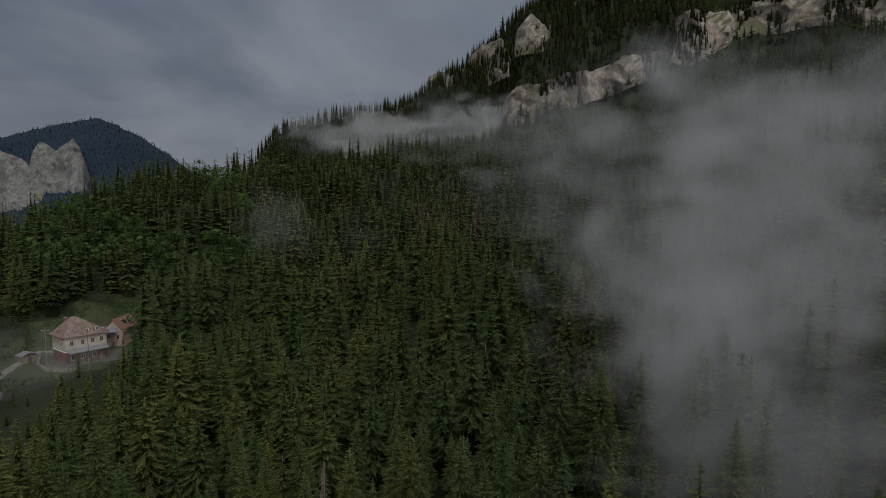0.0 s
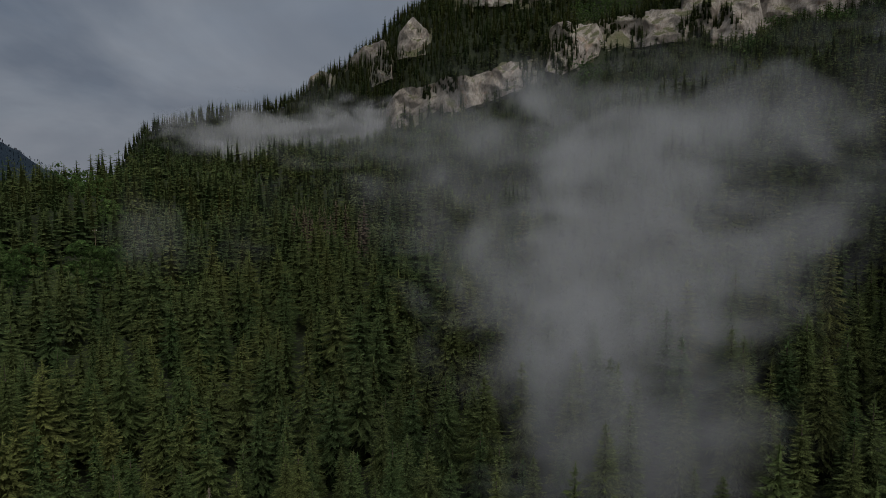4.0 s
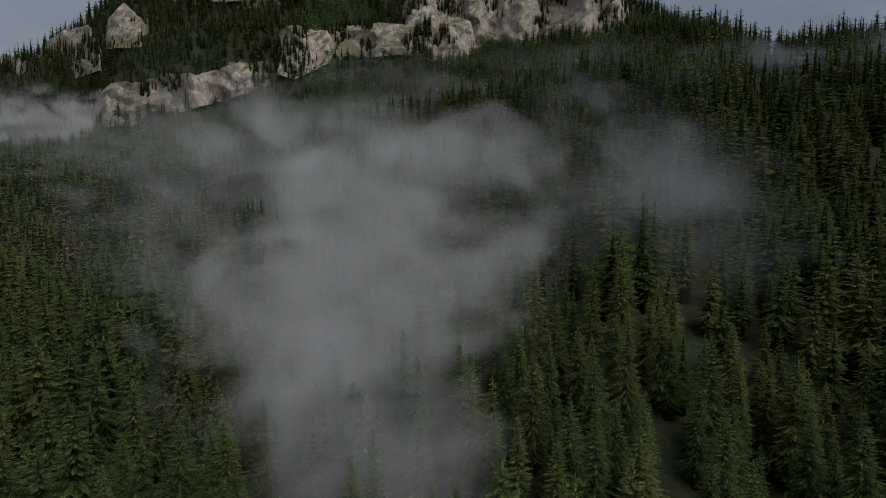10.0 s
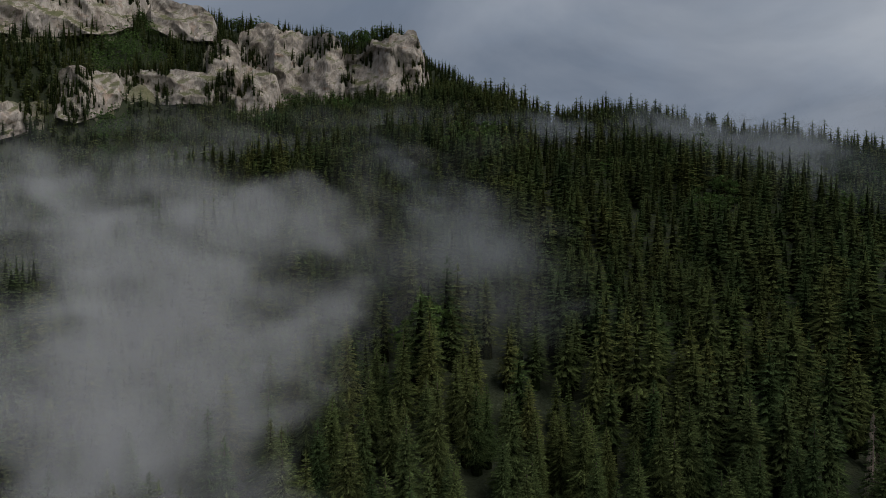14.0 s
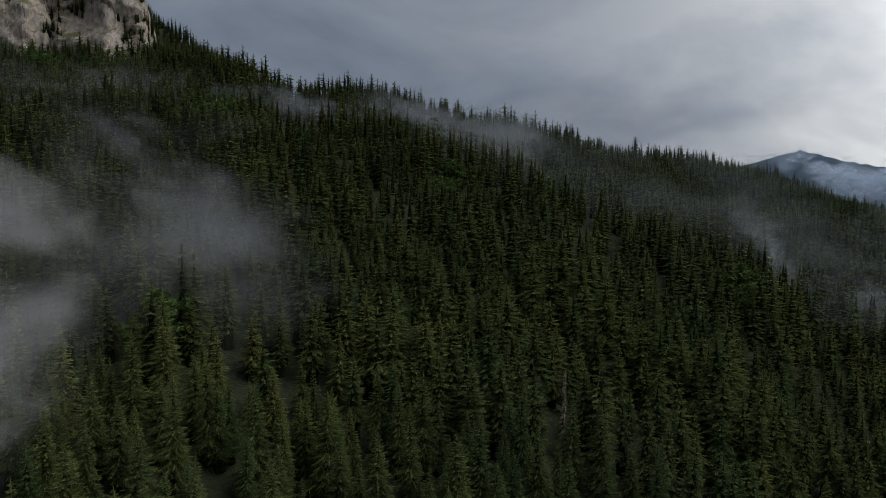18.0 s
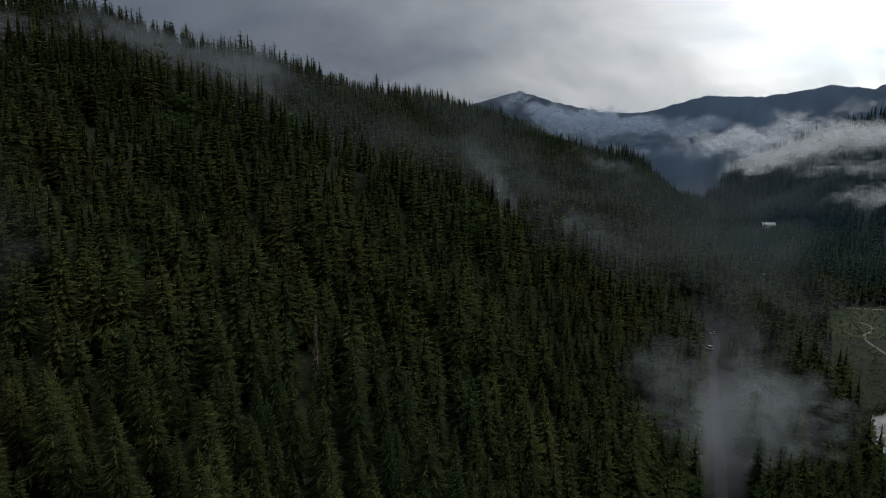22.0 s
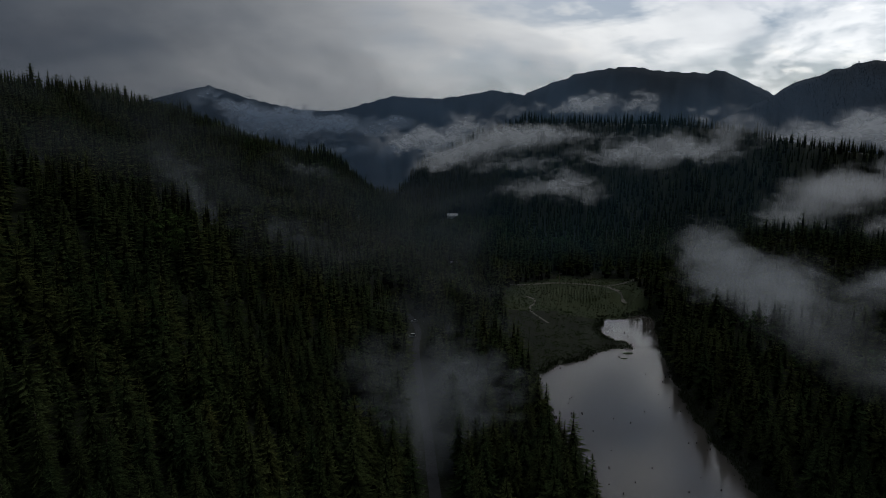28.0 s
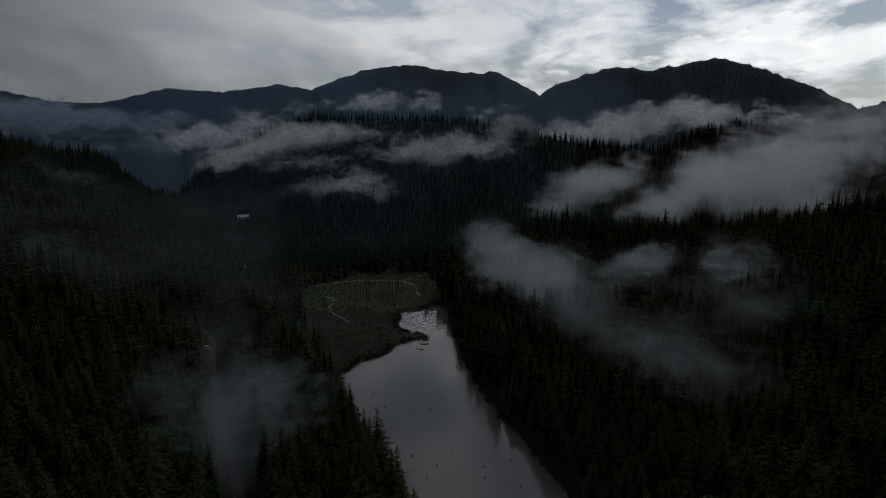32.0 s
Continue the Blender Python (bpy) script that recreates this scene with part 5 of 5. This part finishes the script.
def valley_plants():
    rs = np.random.RandomState(5)
    # rough grass over both meadows
    for m, cat, count in ((0, "grass", 5200), (1, "grass", 5200)):
        p = MEADOW_XY[m]
        lo, hi = p.min(0), p.max(0)
        q = lo + rs.rand(count, 2) * (hi - lo)
        hx, hy = plan(*HOUSE_AT)
        ok = inside(q[:, 0], q[:, 1], p) & (lake_side(q[:, 0], q[:, 1]) > 1) & (np.hypot(q[:, 0] - hx, q[:, 1] - hy) > 21) & ((m == 0) | (np.hypot(q[:, 0], q[:, 1]) > 436))
        q = q[ok]
        tufts("meadow_grass", q[:, 0], q[:, 1], 0.4 + 0.5 * rs.rand(len(q)), M_GRASS, "rough green grass and herbs of the meadow", "grass", 5)
    # mown rows of the field
    V, F = [], []
    for k in range(22):
        az = 131.6 + k * 0.27
        for j in range(26):
            r = 462 + j * 2.2
            x, y = plan(az, r)
            z = ground_xy(x, y)
            for dx, dz in ((-0.5, 0.0), (0, 0.42 + 0.12 * rs.rand()), (0.5, 0.0)):
                V.append((x + dx * math.cos(radians(az)), y - dx * math.sin(radians(az)), z + dz))
            if j:
                b = len(V) - 6
                F += [(b, b + 1, b + 4, b + 3), (b + 1, b + 2, b + 5, b + 4)]
    me = bpy.data.meshes.new("crop_rows")
    me.from_pydata(V, [], F)
    me.materials.append(M_GRASS)
    tagged(new("crop_rows", me), "long green rows of the cultivated field", "crops", kind="stuff")
    # bushes on meadow edges and along the stream
    rng = random.Random(8)
    bush = [leafy_arrays(rng, 12, 8), leafy_arrays(rng, 11, 8)]
    spots = []
    for az0, az1, r0, r1, n in ((128, 140, 325, 445, 560), (127.5, 131, 440, 520, 60), (-36, -19, 242, 272, 260), (-24, -17, 290, 350, 130), (-37, -33, 235, 262, 60), (126, 141, 515, 600, 200)):
        for _ in range(n):
            spots.append((*plan(az0 + (az1 - az0) * rng.random(), r0 + (r1 - r0) * rng.random()), rng.random()))
    s = np.array(spots)
    hx, hy = plan(*HOUSE_AT)
    ok = (lake_side(s[:, 0], s[:, 1]) > 1.0) & (np.hypot(s[:, 0] - hx, s[:, 1] - hy) > 22)
    s = s[ok]
    stand("bushes", s[:, 0], s[:, 1], height(s[:, 0], s[:, 1]) - 0.5, 1.6 + 3.2 * s[:, 2] ** 2, bush, (s[:, 2] * 1.99).astype(int), "low green bushes on damp meadow ground", M_LEAF, "bush", 1.5)
    # reeds along the water's edge
    q = LAKE[rs.randint(0, len(LAKE), 4200)] + rs.randn(4200, 2) * 2.4
    d = lake_side(q[:, 0], q[:, 1])
    q = q[(d > -1.2) & (d < 7)]
    tufts("reeds", q[:, 0], q[:, 1], 0.9 + 0.8 * rs.rand(len(q)), M_GRASS, "dark reeds and sedge along the lake shore", "reeds", 6, 0.25)


def stumps():
    rng = random.Random(12)
    kinds = []
    for k in range(3):
        b = bmesh.new()
        bmesh.ops.create_cone(b, segments=9, radius1=0.34 - 0.05 * k, radius2=0.2, depth=2.6 + 0.6 * k, cap_ends=True, matrix=Matrix.Translation((0, 0, 0.1)))
        for v in b.verts:
            if v.co.z > 0.5:
                v.co.z += rng.uniform(-0.3, 0.5)
                v.co.x += rng.uniform(-0.05, 0.12)
        me = bpy.data.meshes.new("stump")
        b.to_mesh(me)
        b.free()
        me.materials.append(M_STUMP)
        kinds.append(me)
    made = 0
    while made < 56:
        az, r = rng.uniform(131.5, 152), rng.uniform(170, 440)
        x, y = plan(az, r)
        d = -float(lake_side(np.array([x]), np.array([y]))[0])
        if d < 2 or d > 40 or rng.random() > (1.0 if d < 16 else 0.25):
            continue
        o = new("tree_stump", kinds[made % 3])
        o.matrix_world = pose(x, y, -0.35, rng.uniform(-9, 9), rng.uniform(-9, 9), rng.uniform(0, 360)) @ Matrix.Diagonal((1, 1, rng.uniform(0.3, 0.65), 1))
        tagged(o, "dark drowned tree stump sticking out of the lake", "stump", "drowned stumps in the lake")
        made += 1
    for az, r, s in ((139.6, 372, 3.0), (139.3, 362, 1.8)):
        x, y = plan(az, r)
        b = bmesh.new()
        bmesh.ops.create_icosphere(b, subdivisions=3, radius=1.0)
        for v in b.verts:
            n = noise.noise(v.co * 1.7) * 0.35 + 1
            v.co = Vector((v.co.x * s * n, v.co.y * s * 0.55 * n, v.co.z * 0.45 * n))
        o = part("sedge_islet", b, M_GRASS)
        o.matrix_world = pose(x, y, 0.0, 0, 0, -az)
        tagged(o, "low dark sedge islet in the lake", "islet")


def dead_tree(az, r, tall, label, seed):
    """A dry standing spruce: bare trunk, thin grey boughs."""
    rng = random.Random(seed)
    x, y = plan(az, r)
    e = tagged(new("dead_spruce"), label, "tree")
    e.matrix_world = pose(x, y, ground_xy(x, y) - 0.3, 0, 0, rng.random() * 360)
    b = bmesh.new()
    bmesh.ops.create_cone(b, segments=8, radius1=0.3, radius2=0.04, depth=tall, cap_ends=True, matrix=Matrix.Translation((0, 0, tall / 2)))
    part("trunk", b, M_DEADWOOD, e)
    V, F = [], []
    for k in range(150):
        z = tall * (0.22 + 0.76 * rng.random())
        L = 0.35 + 2.9 * (1 - z / tall) * rng.uniform(0.6, 1.1)
        a = rng.random() * 6.283
        ca, sa = math.cos(a), math.sin(a)
        i = len(V)
        w = 0.07
        for s, dz in ((0, 0), (0.5, -0.12 * L), (1, -0.42 * L)):
            V += [(ca * L * s - sa * w * (1.2 - s), sa * L * s + ca * w * (1.2 - s), z + dz), (ca * L * s + sa * w * (1.2 - s), sa * L * s - ca * w * (1.2 - s), z + dz + 0.05)]
        F += [(i, i + 1, i + 3, i + 2), (i + 2, i + 3, i + 5, i + 4)]
        for t in (0.45, 0.65, 0.85):
            j = len(V)
            V += [(ca * L * t, sa * L * t, z - 0.3 * L * t), (ca * L * (t + 0.1), sa * L * (t + 0.1), z - 0.3 * L * t - 0.05), (ca * L * t - sa * 0.3, sa * L * t + ca * 0.3, z - 0.35 * L * t - 0.5)]
            F.append((j, j + 1, j + 2))
    me = bpy.data.meshes.new("dry_crown")
    me.from_pydata(V, [], F)
    me.materials.append(M_DEADWOOD)
    o = new("dry_crown", me)
    o.parent = e


valley_plants()
stumps()
dead_tree(85.8, 138, 27, "dead grey-brown spruce with bare drooping boughs", 4)
dead_tree(-11.0, 122, 22, "thin dead grey spruce among green trees", 6)
rs_ = np.random.RandomState(9)
bx, by = zip(*[plan(az, r) for az, r in zip(-3 + 6.5 * rs_.rand(16), 262 + 60 * rs_.rand(16))])
bx, by = np.array(bx), np.array(by)
stand("dry_spruces", bx, by, height(bx, by), 21 + 6 * rs_.rand(16), [crown_arrays(random.Random(2), 20, 6, 1, 0.1, 0.16)], np.zeros(16, int),
      "brown dying spruces among the green forest", M_DEAD, "tree")


# ---- mist ----
def mist(az, r, lobes, layers, gap, density, size, flow, seed, label, tint=None):
    """A bank of mist: thin sheets one behind another, across the bearing at that distance."""
    bank = new("mist_bank")
    tagged(bank, label, "mist", kind="stuff")
    # tint by bearing and distance: western backlight and far haze put into the colour
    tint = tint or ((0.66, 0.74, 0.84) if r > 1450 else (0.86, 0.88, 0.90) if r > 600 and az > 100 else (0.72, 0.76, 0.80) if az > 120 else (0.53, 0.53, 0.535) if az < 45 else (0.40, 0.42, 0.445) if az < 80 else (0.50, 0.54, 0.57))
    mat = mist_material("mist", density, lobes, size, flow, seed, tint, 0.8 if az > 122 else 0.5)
    edge = 0.8 * size
    x0, x1 = min(l[0] - 1.4 * l[2] for l in lobes) - edge, max(l[0] + 1.4 * l[2] for l in lobes) + edge
    z0, z1 = min(l[1] - 1.4 * l[3] for l in lobes) - edge, max(l[1] + 1.4 * l[3] for l in lobes) + edge
    nu, nv = 14, 9
    X, Z = np.meshgrid(np.linspace(x0, x1, nu), np.linspace(z0, z1, nv), indexing="ij")
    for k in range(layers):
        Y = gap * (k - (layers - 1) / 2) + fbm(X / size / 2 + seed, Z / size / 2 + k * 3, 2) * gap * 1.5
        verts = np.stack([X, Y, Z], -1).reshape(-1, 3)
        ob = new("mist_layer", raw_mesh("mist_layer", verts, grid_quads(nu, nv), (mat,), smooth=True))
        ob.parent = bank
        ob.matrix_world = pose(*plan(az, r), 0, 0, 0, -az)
    return bank


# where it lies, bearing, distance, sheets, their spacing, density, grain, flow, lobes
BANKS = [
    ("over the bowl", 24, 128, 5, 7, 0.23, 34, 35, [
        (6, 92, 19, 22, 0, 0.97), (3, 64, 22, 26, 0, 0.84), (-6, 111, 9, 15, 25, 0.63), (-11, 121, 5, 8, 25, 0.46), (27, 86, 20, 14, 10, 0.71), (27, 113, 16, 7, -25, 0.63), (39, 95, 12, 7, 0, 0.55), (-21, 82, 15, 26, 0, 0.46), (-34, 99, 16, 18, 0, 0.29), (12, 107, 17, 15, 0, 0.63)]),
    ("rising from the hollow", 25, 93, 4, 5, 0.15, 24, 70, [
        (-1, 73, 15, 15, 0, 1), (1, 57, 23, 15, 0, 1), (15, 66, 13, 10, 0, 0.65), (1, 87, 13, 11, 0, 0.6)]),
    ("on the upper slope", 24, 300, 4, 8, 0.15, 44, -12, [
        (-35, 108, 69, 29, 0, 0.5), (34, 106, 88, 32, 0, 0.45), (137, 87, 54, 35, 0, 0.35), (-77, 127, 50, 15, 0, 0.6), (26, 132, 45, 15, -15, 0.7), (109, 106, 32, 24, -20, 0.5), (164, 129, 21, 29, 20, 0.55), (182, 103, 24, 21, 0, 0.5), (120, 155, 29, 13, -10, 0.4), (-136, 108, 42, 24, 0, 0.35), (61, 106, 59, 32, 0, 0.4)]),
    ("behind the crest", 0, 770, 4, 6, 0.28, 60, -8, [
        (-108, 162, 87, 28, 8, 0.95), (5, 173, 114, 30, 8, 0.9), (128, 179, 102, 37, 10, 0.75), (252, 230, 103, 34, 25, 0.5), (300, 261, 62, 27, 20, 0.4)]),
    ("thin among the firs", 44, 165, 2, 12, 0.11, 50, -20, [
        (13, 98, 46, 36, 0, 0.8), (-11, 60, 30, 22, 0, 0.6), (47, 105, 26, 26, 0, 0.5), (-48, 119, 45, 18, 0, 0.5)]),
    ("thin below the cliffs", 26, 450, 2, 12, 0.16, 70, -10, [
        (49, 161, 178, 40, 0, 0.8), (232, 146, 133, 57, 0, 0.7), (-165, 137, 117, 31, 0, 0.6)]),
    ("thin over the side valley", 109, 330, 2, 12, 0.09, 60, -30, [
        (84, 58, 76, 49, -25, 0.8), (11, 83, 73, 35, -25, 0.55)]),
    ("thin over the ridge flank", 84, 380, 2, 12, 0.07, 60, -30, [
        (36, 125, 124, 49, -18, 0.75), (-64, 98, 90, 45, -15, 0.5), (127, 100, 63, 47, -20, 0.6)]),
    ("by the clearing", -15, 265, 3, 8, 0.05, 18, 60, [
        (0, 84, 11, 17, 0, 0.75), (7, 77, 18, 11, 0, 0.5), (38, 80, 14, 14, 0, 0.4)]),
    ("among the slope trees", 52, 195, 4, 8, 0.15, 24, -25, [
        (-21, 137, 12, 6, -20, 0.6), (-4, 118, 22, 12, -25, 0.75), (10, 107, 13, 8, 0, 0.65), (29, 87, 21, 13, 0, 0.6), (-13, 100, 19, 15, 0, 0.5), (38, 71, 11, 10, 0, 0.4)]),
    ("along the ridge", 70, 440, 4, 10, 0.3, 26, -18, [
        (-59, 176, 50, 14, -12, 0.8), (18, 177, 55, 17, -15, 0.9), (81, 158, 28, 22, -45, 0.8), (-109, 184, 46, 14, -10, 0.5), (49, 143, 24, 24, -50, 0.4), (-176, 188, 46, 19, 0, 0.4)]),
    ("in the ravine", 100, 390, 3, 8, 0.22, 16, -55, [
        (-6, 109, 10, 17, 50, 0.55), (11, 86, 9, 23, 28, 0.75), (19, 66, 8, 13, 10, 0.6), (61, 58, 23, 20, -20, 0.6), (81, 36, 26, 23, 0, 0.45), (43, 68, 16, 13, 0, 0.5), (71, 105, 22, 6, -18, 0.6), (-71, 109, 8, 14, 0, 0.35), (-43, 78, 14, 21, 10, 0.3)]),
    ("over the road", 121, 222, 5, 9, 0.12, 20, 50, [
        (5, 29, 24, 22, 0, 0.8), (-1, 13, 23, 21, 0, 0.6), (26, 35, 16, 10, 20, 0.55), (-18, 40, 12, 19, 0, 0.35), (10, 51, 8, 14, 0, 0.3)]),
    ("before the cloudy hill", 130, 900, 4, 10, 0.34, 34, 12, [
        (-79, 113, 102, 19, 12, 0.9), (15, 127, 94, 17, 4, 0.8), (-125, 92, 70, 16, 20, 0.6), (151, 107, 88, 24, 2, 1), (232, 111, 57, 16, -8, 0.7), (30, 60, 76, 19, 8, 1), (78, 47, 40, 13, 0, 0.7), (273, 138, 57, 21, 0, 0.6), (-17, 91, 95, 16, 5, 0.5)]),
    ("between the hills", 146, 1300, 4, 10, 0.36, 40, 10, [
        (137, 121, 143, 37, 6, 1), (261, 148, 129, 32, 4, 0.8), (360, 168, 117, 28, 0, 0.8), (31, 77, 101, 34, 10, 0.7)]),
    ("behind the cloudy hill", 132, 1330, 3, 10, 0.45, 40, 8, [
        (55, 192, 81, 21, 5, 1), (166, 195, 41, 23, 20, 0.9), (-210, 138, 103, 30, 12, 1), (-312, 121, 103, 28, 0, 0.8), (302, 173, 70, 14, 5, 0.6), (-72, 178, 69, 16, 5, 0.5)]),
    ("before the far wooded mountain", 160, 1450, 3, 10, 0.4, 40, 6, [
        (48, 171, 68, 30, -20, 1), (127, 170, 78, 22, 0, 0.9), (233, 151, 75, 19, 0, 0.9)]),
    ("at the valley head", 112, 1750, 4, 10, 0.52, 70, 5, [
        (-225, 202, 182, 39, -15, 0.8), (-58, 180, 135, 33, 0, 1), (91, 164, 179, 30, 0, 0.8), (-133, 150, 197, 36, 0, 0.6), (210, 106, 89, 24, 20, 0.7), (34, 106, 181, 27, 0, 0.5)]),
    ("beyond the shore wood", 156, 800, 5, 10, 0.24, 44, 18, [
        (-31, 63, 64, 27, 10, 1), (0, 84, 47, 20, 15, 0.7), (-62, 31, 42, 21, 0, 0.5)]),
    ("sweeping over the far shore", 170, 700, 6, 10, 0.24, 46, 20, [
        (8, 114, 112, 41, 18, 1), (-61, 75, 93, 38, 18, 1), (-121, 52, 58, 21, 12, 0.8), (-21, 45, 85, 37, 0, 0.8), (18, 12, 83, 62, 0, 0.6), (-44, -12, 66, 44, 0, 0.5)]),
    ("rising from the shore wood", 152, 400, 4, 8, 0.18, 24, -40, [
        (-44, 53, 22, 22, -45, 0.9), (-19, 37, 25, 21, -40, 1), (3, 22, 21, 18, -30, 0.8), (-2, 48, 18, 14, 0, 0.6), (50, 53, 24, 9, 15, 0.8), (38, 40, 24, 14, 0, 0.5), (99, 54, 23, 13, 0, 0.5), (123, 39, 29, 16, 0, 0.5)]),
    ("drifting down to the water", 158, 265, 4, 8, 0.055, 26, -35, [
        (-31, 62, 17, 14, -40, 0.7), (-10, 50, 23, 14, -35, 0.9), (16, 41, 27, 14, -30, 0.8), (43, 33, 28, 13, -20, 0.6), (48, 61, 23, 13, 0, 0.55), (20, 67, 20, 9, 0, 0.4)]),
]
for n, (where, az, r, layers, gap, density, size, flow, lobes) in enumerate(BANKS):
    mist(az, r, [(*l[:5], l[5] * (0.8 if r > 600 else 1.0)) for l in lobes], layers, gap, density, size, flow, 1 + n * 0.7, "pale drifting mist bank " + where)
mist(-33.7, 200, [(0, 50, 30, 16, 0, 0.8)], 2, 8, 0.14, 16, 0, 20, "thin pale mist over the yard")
# aerial haze as added sheets, its blue painted into their tint
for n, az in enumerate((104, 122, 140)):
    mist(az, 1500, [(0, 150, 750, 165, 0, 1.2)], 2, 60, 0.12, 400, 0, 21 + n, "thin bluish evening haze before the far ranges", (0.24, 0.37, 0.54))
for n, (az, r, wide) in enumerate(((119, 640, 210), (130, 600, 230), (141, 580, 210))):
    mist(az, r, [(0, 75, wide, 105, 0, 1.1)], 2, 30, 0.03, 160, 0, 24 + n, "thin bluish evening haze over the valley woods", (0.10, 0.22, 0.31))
